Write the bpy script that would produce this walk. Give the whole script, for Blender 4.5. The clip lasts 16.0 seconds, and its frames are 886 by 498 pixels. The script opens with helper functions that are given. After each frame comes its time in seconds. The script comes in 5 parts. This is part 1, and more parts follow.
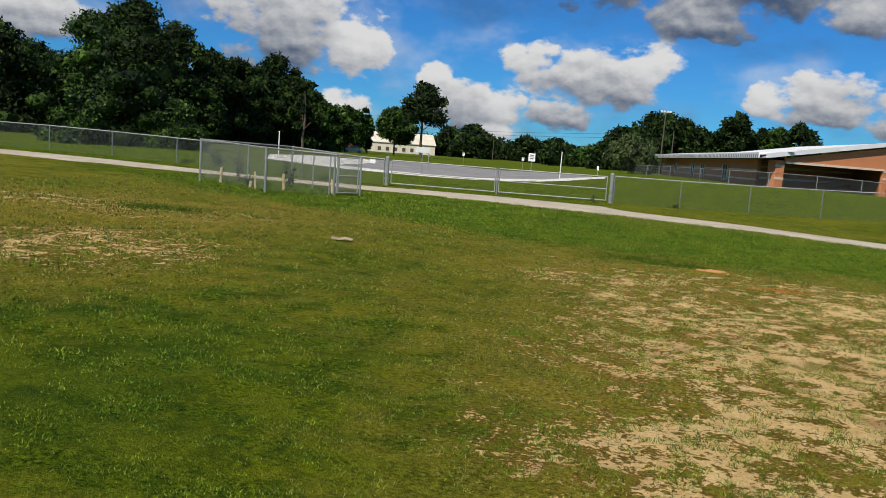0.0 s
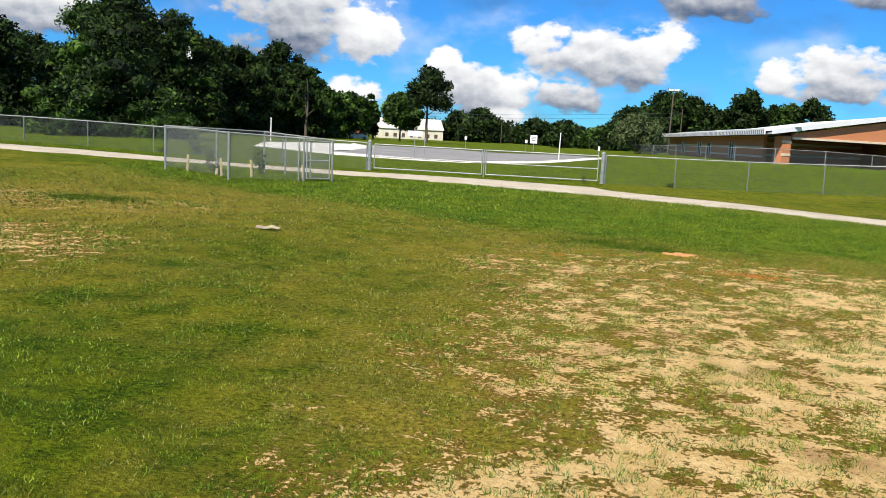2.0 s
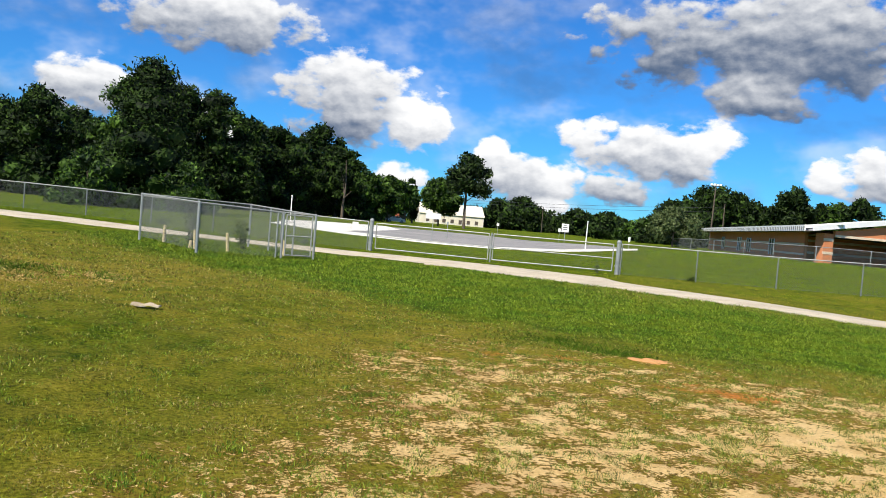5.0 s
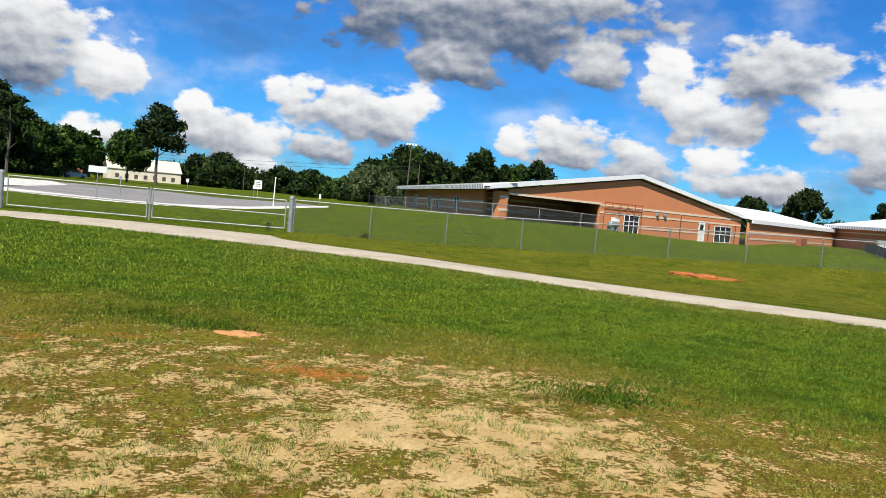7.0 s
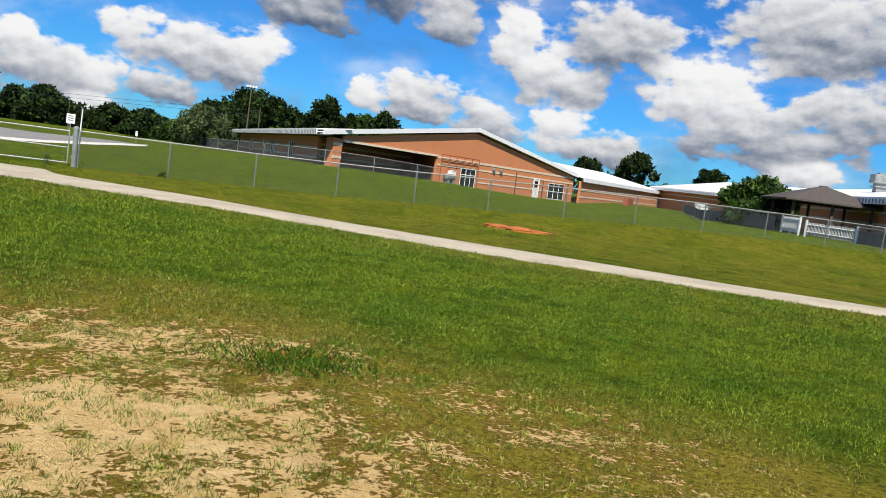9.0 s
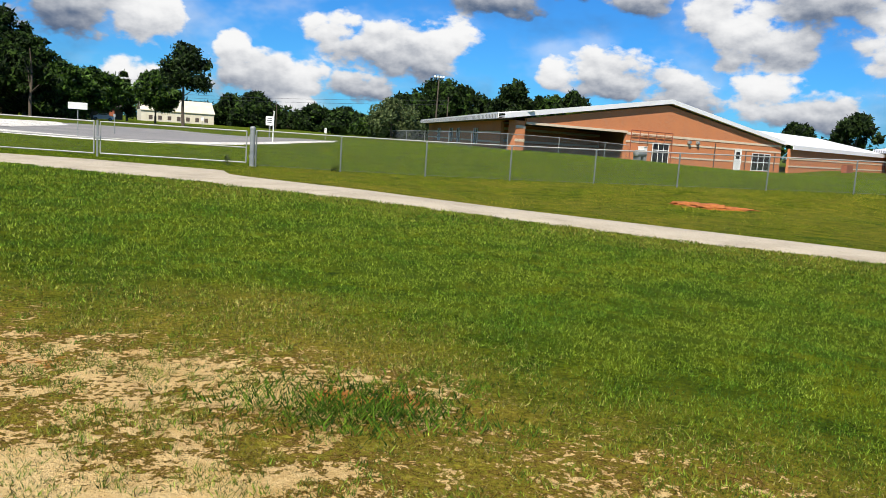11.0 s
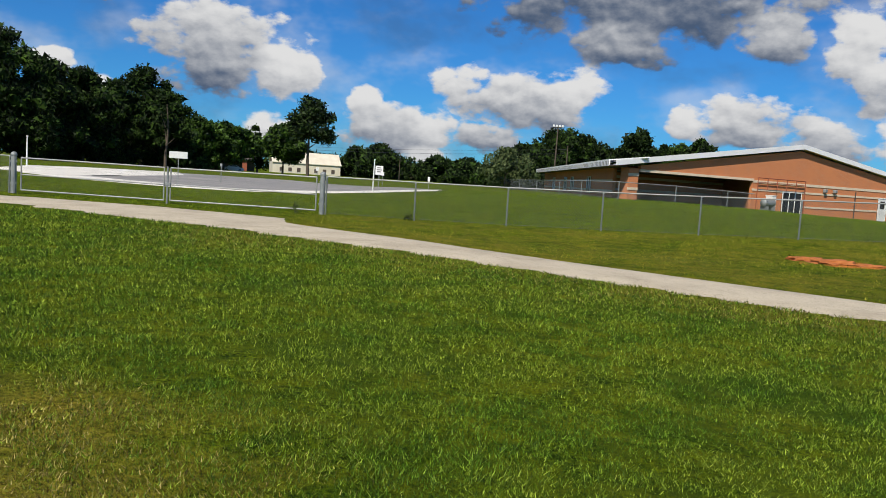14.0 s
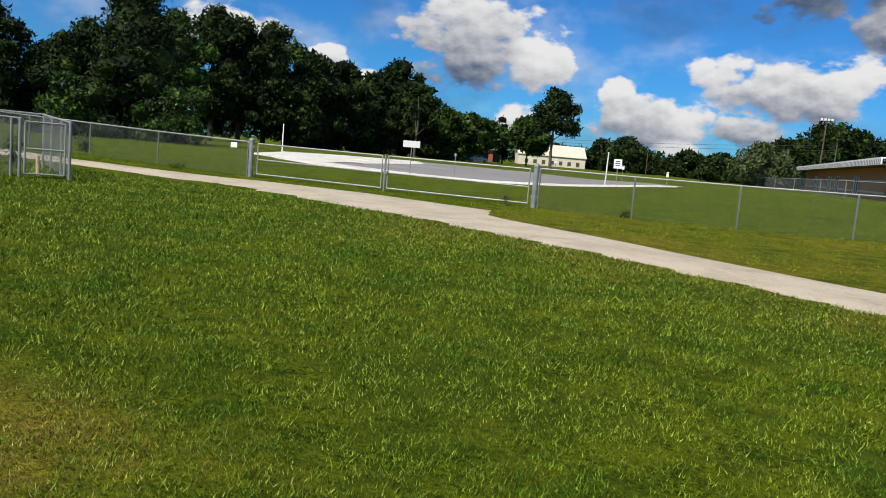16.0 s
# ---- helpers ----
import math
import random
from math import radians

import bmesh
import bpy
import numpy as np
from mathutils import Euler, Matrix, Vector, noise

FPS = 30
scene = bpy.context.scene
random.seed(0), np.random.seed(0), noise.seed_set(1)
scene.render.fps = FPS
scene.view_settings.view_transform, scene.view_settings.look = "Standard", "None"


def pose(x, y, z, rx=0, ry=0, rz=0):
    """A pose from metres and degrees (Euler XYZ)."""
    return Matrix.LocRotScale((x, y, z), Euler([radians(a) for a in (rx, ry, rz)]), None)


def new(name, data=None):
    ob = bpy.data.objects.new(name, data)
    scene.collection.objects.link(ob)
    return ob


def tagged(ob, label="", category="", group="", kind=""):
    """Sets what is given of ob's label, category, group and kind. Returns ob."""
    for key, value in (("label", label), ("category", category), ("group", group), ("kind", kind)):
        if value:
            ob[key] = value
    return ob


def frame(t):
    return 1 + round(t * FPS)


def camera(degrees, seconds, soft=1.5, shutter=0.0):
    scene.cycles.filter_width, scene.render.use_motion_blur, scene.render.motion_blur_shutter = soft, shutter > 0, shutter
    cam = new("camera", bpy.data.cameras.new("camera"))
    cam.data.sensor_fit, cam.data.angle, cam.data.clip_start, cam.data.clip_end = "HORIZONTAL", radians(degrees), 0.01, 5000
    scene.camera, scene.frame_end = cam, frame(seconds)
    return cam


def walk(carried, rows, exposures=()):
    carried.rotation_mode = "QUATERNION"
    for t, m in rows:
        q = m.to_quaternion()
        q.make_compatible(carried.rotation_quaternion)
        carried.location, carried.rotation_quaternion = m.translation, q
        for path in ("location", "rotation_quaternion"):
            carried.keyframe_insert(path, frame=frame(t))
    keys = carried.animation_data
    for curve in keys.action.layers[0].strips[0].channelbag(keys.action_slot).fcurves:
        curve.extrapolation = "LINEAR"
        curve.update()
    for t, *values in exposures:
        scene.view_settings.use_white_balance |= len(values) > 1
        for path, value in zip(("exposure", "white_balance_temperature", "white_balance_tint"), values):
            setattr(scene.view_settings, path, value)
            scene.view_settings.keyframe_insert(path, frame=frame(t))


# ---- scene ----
# Camera and walk: seconds, eye, then yaw to the left from +y, pitch up and roll in degrees.
cam = camera(57.09, 16.0, soft=0.6)
PATH = [
    (0, (-1.721, -36.575, 1.714), 8.626, -6.843, 4.081),
    (0.5, (-1.472, -36.299, 1.708), 17.033, -7.137, 3.274),
    (1, (-1.240, -35.879, 1.703), 14.806, -6.288, 3.712),
    (1.5, (-0.956, -35.484, 1.660), 12.269, -6.157, 3.644),
    (2, (-0.766, -35.050, 1.641), 9.516, -7.918, 2.773),
    (2.5, (-0.623, -34.581, 1.604), 4.143, -7.566, 2.721),
    (3, (-0.417, -34.235, 1.531), 6.289, -5.434, 5.332),
    (3.5, (-0.235, -33.833, 1.509), 14.205, -2.658, 5.116),
    (3.7, (-0.151, -33.641, 1.506), 15.751, -2.042, 4.997),
    (5.8, (0.808, -31.703, 1.524), 9.389, -2.417, 4.342),
    (6, (0.911, -31.506, 1.525), 8.242, -3.314, 4.112),
    (6.5, (1.246, -31.046, 1.569), 1.203, -3.579, 4.273),
    (7, (1.672, -30.667, 1.525), -7.635, -3.205, 5.160),
    (7.5, (2.102, -30.401, 1.511), -9.763, -4.600, 5.072),
    (8, (2.510, -30.000, 1.448), -17.821, -4.307, 6.888),
    (8.5, (2.925, -29.681, 1.399), -22.580, -4.641, 8.446),
    (9, (3.222, -29.429, 1.405), -18.630, -5.370, 7.620),
    (9.5, (3.460, -29.092, 1.412), -16.150, -5.539, 7.261),
    (10, (3.736, -28.804, 1.401), -11.477, -5.992, 6.057),
    (10.2, (3.830, -28.663, 1.417), -8.111, -6.324, 5.313),
    (12.3, (4.788, -26.666, 1.270), -4.091, -9.826, 3.426),
    (12.5, (4.892, -26.513, 1.254), -6.989, -9.558, 4.354),
    (13, (5.204, -26.212, 1.295), -3.627, -9.094, 4.366),
    (13.5, (5.422, -25.847, 1.301), 2.620, -5.574, 3.558),
    (14, (5.705, -25.458, 1.322), 3.992, -4.939, 3.622),
    (14.5, (5.896, -25.112, 1.397), 12.002, -6.205, 2.610),
    (15, (6.025, -24.772, 1.486), 15.686, -6.578, 3.149),
    (15.5, (6.222, -24.415, 1.477), 20.849, -6.886, 4.479),
    (16, (6.409, -24.024, 1.375), 20.972, -6.731, 4.941),
]


def eye_pose(eye, yaw, pitch, roll):
    return pose(*eye, 90 + pitch, 0, yaw) @ pose(0, 0, 0, 0, 0, roll)


walk(cam, [(t, eye_pose(e, a, b, c)) for t, e, a, b, c in PATH], [(0.0, -0.05), (0.5, 0.25), (1.0, 0.42), (2.0, 0.55), (3.0, 0.6), (6.5, 0.5), (7.5, 0.34), (10.0, 0.36), (12.5, 0.42), (14.0, 0.03), (15.0, 0.08), (16.0, 0.16)])

# ---- light ----
SUN_AZ, SUN_EL = radians(-163), radians(47)  # azimuth from +y towards +x
sun_data = bpy.data.lights.new("sun", "SUN")
sun_data.energy, sun_data.angle, sun_data.color = 5.0, radians(0.5), (1.0, 0.93, 0.80)
sun_way = Vector((math.sin(SUN_AZ) * math.cos(SUN_EL), math.cos(SUN_AZ) * math.cos(SUN_EL), math.sin(SUN_EL)))
sun = new("sun", sun_data)
sun.rotation_euler = sun_way.to_track_quat("Z", "Y").to_euler()

# Grey cloud banks: azimuth and height in degrees, half width, half height, greyness.
BANKS = [
    (8.8, 13.0, 13.1, 3.5, 0.8), (7.1, 9.8, 4.4, 1.7, 0.55), (-20.4, 7.8, 5.2, 3.3, 0.45), (1.1, 5.6, 5.4, 2.0, 0.32),
    (-8.0, 3.4, 3.8, 1.9, 0.32), (-1.4, 2.9, 2.8, 1.1, 0.5), (16.8, 10.3, 3.0, 1.9, 0.38), (25.1, 7.0, 3.6, 2.0, 0.28),
    (15.8, 4.9, 4.2, 1.7, 0.28), (20.5, 3.7, 3.4, 1.2, 0.38), (28.4, 9.9, 4.8, 2.8, 0.55), (28.4, 3.1, 3.4, 1.4, 0.38),
    (39.5, 4.8, 6.6, 2.1, 0.5), (42.6, 12.0, 9.1, 3.2, 0.4), (-36.3, 6.6, 4.2, 1.9, 0.35),
    (-29.5, 12.0, 7.0, 2.2, 0.45), (43.5, 6.6, 4.8, 2.2, 0.5),
]
# White heaps on their sunny sides: azimuth, height, half width, half height.
HEAPS = [
    (-15.6, 6.7, 2.7, 2.4), (-3.6, 6.7, 2.5, 1.3), (4.4, 6.1, 2.5, 1.9), (-9.9, 4.8, 1.4, 1.4), (-5.4, 3.4, 2.0, 1.3),
    (-16.4, 2.8, 2.3, 1.1), (-5.8, 1.5, 1.5, 0.7), (21.8, 9.6, 2.5, 2.2), (24.0, 7.9, 2.4, 1.7), (12.3, 4.7, 1.8, 1.2),
    (25.5, 4.0, 2.9, 1.5), (34.8, 7.5, 4.8, 3.0), (41.8, 2.9, 2.8, 1.1), (-30.0, 5.8, 1.5, 0.8), (-27.6, 4.4, 1.3, 1.1),
]
CLOUDS = BANKS + [(*heap, -0.08) for heap in HEAPS]


class Nodes:
    """Short hand for a node tree."""

    def __init__(self, tree):
        self.tree = tree
        tree.nodes.clear()

    def add(self, kind):
        return self.tree.nodes.new(kind)

    def plug(self, socket, value):
        if isinstance(value, bpy.types.NodeSocket):
            self.tree.links.new(value, socket)
        elif value is not None:
            socket.default_value = value

    def math(self, op, a, b=None, c=None, clamp=False):
        node = self.add("ShaderNodeMath")
        node.operation, node.use_clamp = op, clamp
        for socket, value in zip(node.inputs, (a, b, c)):
            self.plug(socket, value)
        return node.outputs[0]

    def mix(self, fac, a, b, blend="MIX"):
        node = self.add("ShaderNodeMix")
        node.data_type, node.blend_type = "RGBA", blend
        self.plug(node.inputs["Factor"], fac)
        self.plug(node.inputs[6], a)
        self.plug(node.inputs[7], b)
        return node.outputs[2]

    def noise(self, vector, scale, detail=3.0, rough=0.55, out=0, distort=0.0):
        node = self.add("ShaderNodeTexNoise")
        self.plug(node.inputs["Vector"], vector)
        node.inputs["Scale"].default_value, node.inputs["Detail"].default_value = scale, detail
        node.inputs["Roughness"].default_value, node.inputs["Distortion"].default_value = rough, distort
        return node.outputs[out]

    def range(self, value, a, b, c=0.0, d=1.0, smooth=False):
        node = self.add("ShaderNodeMapRange")
        node.interpolation_type = "SMOOTHSTEP" if smooth else "LINEAR"
        for key, v in (("Value", value), ("From Min", a), ("From Max", b), ("To Min", c), ("To Max", d)):
            self.plug(node.inputs[key], v)
        return node.outputs[0]


def rgb(r, g, b):
    return (r, g, b, 1.0)


def build_world():
    world = bpy.data.worlds.new("sky")
    scene.world = world
    world.use_nodes = True
    n = Nodes(world.node_tree)
    sky = n.add("ShaderNodeTexSky")
    sky.sky_type, sky.sun_disc, sky.sun_elevation, sky.sun_rotation = "NISHITA", False, SUN_EL, SUN_AZ
    sky.air_density, sky.dust_density, sky.ozone_density = 1.0, 0.0, 1.5
    way = n.add("ShaderNodeTexCoord").outputs["Generated"]
    axes = n.add("ShaderNodeSeparateXYZ")
    n.plug(axes.inputs[0], way)
    az = n.math("MULTIPLY", n.math("ARCTAN2", axes.outputs[0], axes.outputs[1]), 57.2958)
    el = n.math("MULTIPLY", n.math("ARCSINE", axes.outputs[2]), 57.2958)
    flat = n.add("ShaderNodeCombineXYZ")
    n.plug(flat.inputs[0], az)
    n.plug(flat.inputs[1], n.math("MULTIPLY", el, 1.6))
    big = n.noise(flat.outputs[0], 0.16, 4.0, 0.55)
    fine = n.noise(flat.outputs[0], 0.42, 6.0, 0.52)
    lifted = n.add("ShaderNodeVectorMath")
    lifted.operation = "ADD"
    n.plug(lifted.inputs[0], flat.outputs[0])
    lifted.inputs[1].default_value = (0.2, 0.75, 0.0)
    fine_up = n.noise(lifted.outputs[0], 0.42, 6.0, 0.52)
    # puffs: the largest of the clouds' own fields
    field, grey, low = None, None, None
    for a, e, ra, re, g in CLOUDS:
        u = n.math("MULTIPLY", n.math("SUBTRACT", az, a), 1.0 / ra)
        v = n.math("MULTIPLY", n.math("SUBTRACT", el, e), 0.95 / re)
        f = n.math("SUBTRACT", n.math("SUBTRACT", 1.0, n.math("MULTIPLY", u, u)), n.math("MULTIPLY", v, v))
        w = n.math("POWER", n.math("SUBTRACT", 2.0, f), -5.0)
        shade = n.math("MULTIPLY", w, n.math("MULTIPLY_ADD", v, -0.7, 1.05 * g + 0.14))
        low = w if low is None else n.math("ADD", low, w)
        field = f if field is None else n.math("MAXIMUM", field, f)
        grey = shade if grey is None else n.math("ADD", grey, shade)
    ragged = n.math("ADD", field, n.math("MULTIPLY_ADD", fine, 3.4, -1.70))
    ragged = n.math("ADD", ragged, n.math("MULTIPLY_ADD", big, 1.8, -0.92))
    # loose clouds over the rest of the sky
    high = n.range(el, 16, 45)
    loose = n.math("ADD", n.math("MULTIPLY_ADD", big, 3.0, -1.75), n.math("MULTIPLY_ADD", fine, 1.6, -0.8))
    loose = n.math("ADD", n.math("MULTIPLY", high, loose), n.math("SUBTRACT", high, 1.0))
    ragged = n.math("MAXIMUM", ragged, loose)
    wisps = n.math("MULTIPLY", n.range(big, 0.40, 0.68, smooth=True), 0.36)
    cover = n.math("MAXIMUM", n.range(ragged, -0.1, 0.5, smooth=True), wisps)
    puff = n.math("MULTIPLY", n.math("SUBTRACT", fine, fine_up), 1.5)
    dark = n.math("ADD", n.math("DIVIDE", grey, low), n.math("MULTIPLY_ADD", puff, -1.0, 0.12))
    dark = n.range(dark, -0.15, 1.65, smooth=True)
    white = n.mix(dark, rgb(1.0, 1.0, 1.0), rgb(0.09, 0.14, 0.24))
    tint = n.mix(1.0, sky.outputs[0], rgb(0.19, 0.66, 1.28), "MULTIPLY")
    clear = n.add("ShaderNodeBackground")
    n.plug(clear.inputs[0], tint)
    clear.inputs[1].default_value = 0.070
    cloud = n.add("ShaderNodeBackground")
    n.plug(cloud.inputs[0], white)
    cloud.inputs[1].default_value = 0.72
    blend = n.add("ShaderNodeMixShader")
    n.plug(blend.inputs[0], cover)
    n.plug(blend.inputs[1], clear.outputs[0])
    n.plug(blend.inputs[2], cloud.outputs[0])
    out = n.add("ShaderNodeOutputWorld")
    n.plug(out.inputs[0], blend.outputs[0])


build_world()


# ---- materials ----
def material(name, build, rough=0.7, metal=0.0, bump=None, distance=0.01, gloss=0.5):
    """A Principled material; build(n, place) gives the colour, bump(n, place) a height."""
    mat = bpy.data.materials.new(name)
    mat.use_nodes = True
    n = Nodes(mat.node_tree)
    place = n.add("ShaderNodeTexCoord").outputs["Object"]
    shader = n.add("ShaderNodeBsdfPrincipled")
    n.plug(shader.inputs["Base Color"], build(n, place))
    n.plug(shader.inputs["Roughness"], rough(n, place) if callable(rough) else rough)
    shader.inputs["Metallic"].default_value = metal
    shader.inputs["Specular IOR Level"].default_value = gloss
    if bump:
        relief = n.add("ShaderNodeBump")
        relief.inputs["Distance"].default_value = distance
        n.plug(relief.inputs["Height"], bump(n, place))
        n.plug(shader.inputs["Normal"], relief.outputs[0])
    out = n.add("ShaderNodeOutputMaterial")
    n.plug(out.inputs[0], shader.outputs[0])
    return mat


def mottled(a, b, scale=3.0, fine=40.0):
    def build(n, place):
        big, small = n.noise(place, scale, 4.0), n.noise(place, fine, 3.0)
        both = n.math("ADD", n.math("MULTIPLY", big, 0.6), n.math("MULTIPLY", small, 0.4))
        return n.mix(n.range(both, 0.35, 0.65), rgb(*a), rgb(*b))
    return build


def grain(scale):
    return lambda n, place: n.noise(place, scale, 4.0)


def attribute(n, name):
    node = n.add("ShaderNodeAttribute")
    node.attribute_name = name
    return node.outputs["Fac"]


def ground_colour(n, place):
    big, mid = n.noise(place, 0.35, 4.0, 0.6), n.noise(place, 2.2, 4.0, 0.65)
    fine, grit = n.noise(place, 26.0, 4.0, 0.7), n.noise(place, 140.0, 2.0, 0.6)
    # Near-black low end paints the shaded gaps under the blades into the ground.
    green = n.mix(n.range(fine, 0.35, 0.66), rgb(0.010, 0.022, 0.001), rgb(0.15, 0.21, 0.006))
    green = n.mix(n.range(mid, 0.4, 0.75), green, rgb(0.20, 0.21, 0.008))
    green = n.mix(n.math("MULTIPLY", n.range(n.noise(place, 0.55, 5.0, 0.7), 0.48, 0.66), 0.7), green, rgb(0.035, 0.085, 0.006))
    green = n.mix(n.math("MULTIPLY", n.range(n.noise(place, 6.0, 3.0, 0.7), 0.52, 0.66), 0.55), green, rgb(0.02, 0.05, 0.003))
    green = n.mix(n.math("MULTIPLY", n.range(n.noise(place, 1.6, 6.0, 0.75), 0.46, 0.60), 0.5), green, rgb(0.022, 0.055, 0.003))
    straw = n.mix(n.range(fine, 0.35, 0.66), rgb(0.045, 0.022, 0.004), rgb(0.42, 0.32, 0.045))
    straw = n.mix(n.range(grit, 0.46, 0.66), straw, rgb(0.24, 0.26, 0.014))
    soil = n.mix(n.range(n.math("MULTIPLY_ADD", fine, 0.5, n.math("MULTIPLY", mid, 0.5)), 0.38, 0.62), rgb(0.66, 0.42, 0.15), rgb(0.92, 0.68, 0.32))
    soil = n.mix(n.math("MULTIPLY", n.range(n.noise(place, 1.1, 4.0, 0.6), 0.55, 0.68), 0.7), soil, rgb(0.36, 0.17, 0.06))
    soil = n.mix(n.range(grit, 0.58, 0.72), soil, rgb(0.92, 0.74, 0.40))
    clay = n.mix(n.range(fine, 0.3, 0.7), rgb(0.42, 0.12, 0.025), rgb(0.74, 0.28, 0.06))
    dry = n.math("ADD", attribute(n, "dry"), n.math("MULTIPLY_ADD", mid, 0.9, -0.45))
    colour = n.mix(n.range(n.math("ADD", dry, n.math("MULTIPLY_ADD", big, 0.8, -0.4)), 0.15, 0.85), green, straw)
    bare = n.math("ADD", attribute(n, "sand"), n.math("MULTIPLY_ADD", n.noise(place, 5.0, 6.0, 0.75), 2.4, -1.2))
    bare = n.math("ADD", bare, n.math("MULTIPLY_ADD", n.noise(place, 24.0, 4.0, 0.7), 3.0, -1.5))
    litter = n.mix(n.range(grit, 0.4, 0.65), rgb(0.05, 0.022, 0.005), rgb(0.34, 0.19, 0.04))
    near_sand = n.math("MULTIPLY", n.range(bare, 0.0, 0.3), n.range(attribute(n, "sand"), 0.06, 0.25))
    colour = n.mix(n.math("MULTIPLY", near_sand, 0.8), colour, litter)
    colour = n.mix(n.math("MULTIPLY", n.range(bare, 0.46, 0.58), n.range(attribute(n, "sand"), 0.03, 0.16)), colour, soil)
    return n.mix(n.range(n.math("ADD", attribute(n, "clay"), n.math("MULTIPLY_ADD", fine, 0.6, -0.3)), 0.4, 0.65), colour, clay)


def blade_colour(n, place):
    chance = n.add("ShaderNodeNewGeometry").outputs["Random Per Island"]
    bright, deep_end = n.range(chance, 0.62, 1.0), n.range(chance, 0.0, 0.62)
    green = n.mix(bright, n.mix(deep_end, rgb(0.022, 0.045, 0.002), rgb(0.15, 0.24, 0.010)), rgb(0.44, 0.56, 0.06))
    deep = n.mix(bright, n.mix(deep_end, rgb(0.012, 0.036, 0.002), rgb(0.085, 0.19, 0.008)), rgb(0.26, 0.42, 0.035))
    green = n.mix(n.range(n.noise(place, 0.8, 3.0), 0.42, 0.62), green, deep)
    # Blades darken between clumps: shade among the tufts put into their colour.
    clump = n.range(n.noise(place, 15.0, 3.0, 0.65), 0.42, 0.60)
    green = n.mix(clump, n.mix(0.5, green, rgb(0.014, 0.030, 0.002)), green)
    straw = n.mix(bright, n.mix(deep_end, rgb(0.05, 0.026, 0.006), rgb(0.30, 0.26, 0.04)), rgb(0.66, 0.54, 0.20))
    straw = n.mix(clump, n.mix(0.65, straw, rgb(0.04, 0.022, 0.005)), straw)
    dry = n.math("ADD", attribute(n, "dry"), n.math("MULTIPLY_ADD", n.math("FRACT", n.math("MULTIPLY", chance, 37.0)), 0.9, -0.45))
    return n.mix(n.range(dry, 0.35, 0.75), green, straw)


def leaf_colour(dark, light):
    def build(n, place):
        chance = n.add("ShaderNodeNewGeometry").outputs["Random Per Island"]
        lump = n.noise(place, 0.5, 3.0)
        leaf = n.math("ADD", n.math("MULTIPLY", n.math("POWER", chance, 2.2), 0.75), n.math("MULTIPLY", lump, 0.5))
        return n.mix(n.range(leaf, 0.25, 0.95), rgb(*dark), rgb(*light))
    return build


def brick_colour(n, place):
    tex = n.add("ShaderNodeTexBrick")
    n.plug(tex.inputs["Vector"], n.add("ShaderNodeUVMap").outputs[0])
    for key, v in (("Color1", rgb(0.58, 0.20, 0.075)), ("Color2", rgb(0.50, 0.165, 0.06)), ("Mortar", rgb(0.50, 0.30, 0.19))):
        tex.inputs[key].default_value = v
    for key, v in (("Scale", 1.0), ("Mortar Size", 0.006), ("Brick Width", 0.21), ("Row Height", 0.075)):
        tex.inputs[key].default_value = v
    return n.mix(n.range(n.noise(place, 0.6, 4.0), 0.3, 0.7), tex.outputs[0], rgb(0.60, 0.22, 0.085))


def path_colour(n, place):
    grit = n.noise(place, 60.0, 3.0, 0.7)
    base = n.mix(n.range(grit, 0.3, 0.7), rgb(0.40, 0.345, 0.25), rgb(0.62, 0.54, 0.40))
    stain = n.range(n.noise(place, 0.9, 5.0, 0.65), 0.42, 0.7)
    base = n.mix(n.math("MULTIPLY", stain, 0.5), base, rgb(0.24, 0.19, 0.135))
    crack = n.add("ShaderNodeTexVoronoi")
    crack.feature = "DISTANCE_TO_EDGE"
    n.plug(crack.inputs["Vector"], n.noise(place, 1.2, 4.0, 0.6, 1))
    crack.inputs["Scale"].default_value = 7.0
    return n.mix(n.range(crack.outputs["Distance"], 0.0, 0.02, 0.55, 0.0), base, rgb(0.10, 0.085, 0.065))


def lot_colour(n, place):
    base = n.mix(n.range(n.noise(place, 18.0, 4.0, 0.7), 0.3, 0.7), rgb(0.17, 0.165, 0.16), rgb(0.27, 0.26, 0.25))
    return n.mix(n.math("MULTIPLY", n.range(n.noise(place, 0.25, 4.0), 0.4, 0.7), 0.6), base, rgb(0.36, 0.34, 0.31))


def far_blade_colour(n, place):
    chance = n.add("ShaderNodeNewGeometry").outputs["Random Per Island"]
    green = n.mix(chance, rgb(0.03, 0.065, 0.003), rgb(0.20, 0.28, 0.012))
    straw = n.mix(chance, rgb(0.10, 0.08, 0.012), rgb(0.36, 0.31, 0.04))
    dry = n.math("ADD", attribute(n, "dry"), n.math("MULTIPLY_ADD", chance, 0.6, -0.3))
    return n.mix(n.range(dry, 0.3, 0.7), green, straw)


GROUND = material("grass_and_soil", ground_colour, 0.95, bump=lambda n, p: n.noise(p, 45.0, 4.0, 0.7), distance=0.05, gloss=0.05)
FAR_BLADES = material("lawn_blade", far_blade_colour, 0.7, gloss=0.08)
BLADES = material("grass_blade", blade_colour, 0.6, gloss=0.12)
SAND_LUMP = material("red_clay", mottled((0.28, 0.08, 0.02), (0.52, 0.18, 0.045), 4, 40), 0.95, bump=grain(30), distance=0.03)
PALE_LUMP = material("sandy_soil", mottled((0.46, 0.21, 0.07), (0.62, 0.32, 0.12), 5, 70), 0.95, bump=grain(30), distance=0.02)
PATH_MAT = material("worn_asphalt", path_colour, 0.9, bump=grain(90), distance=0.008)
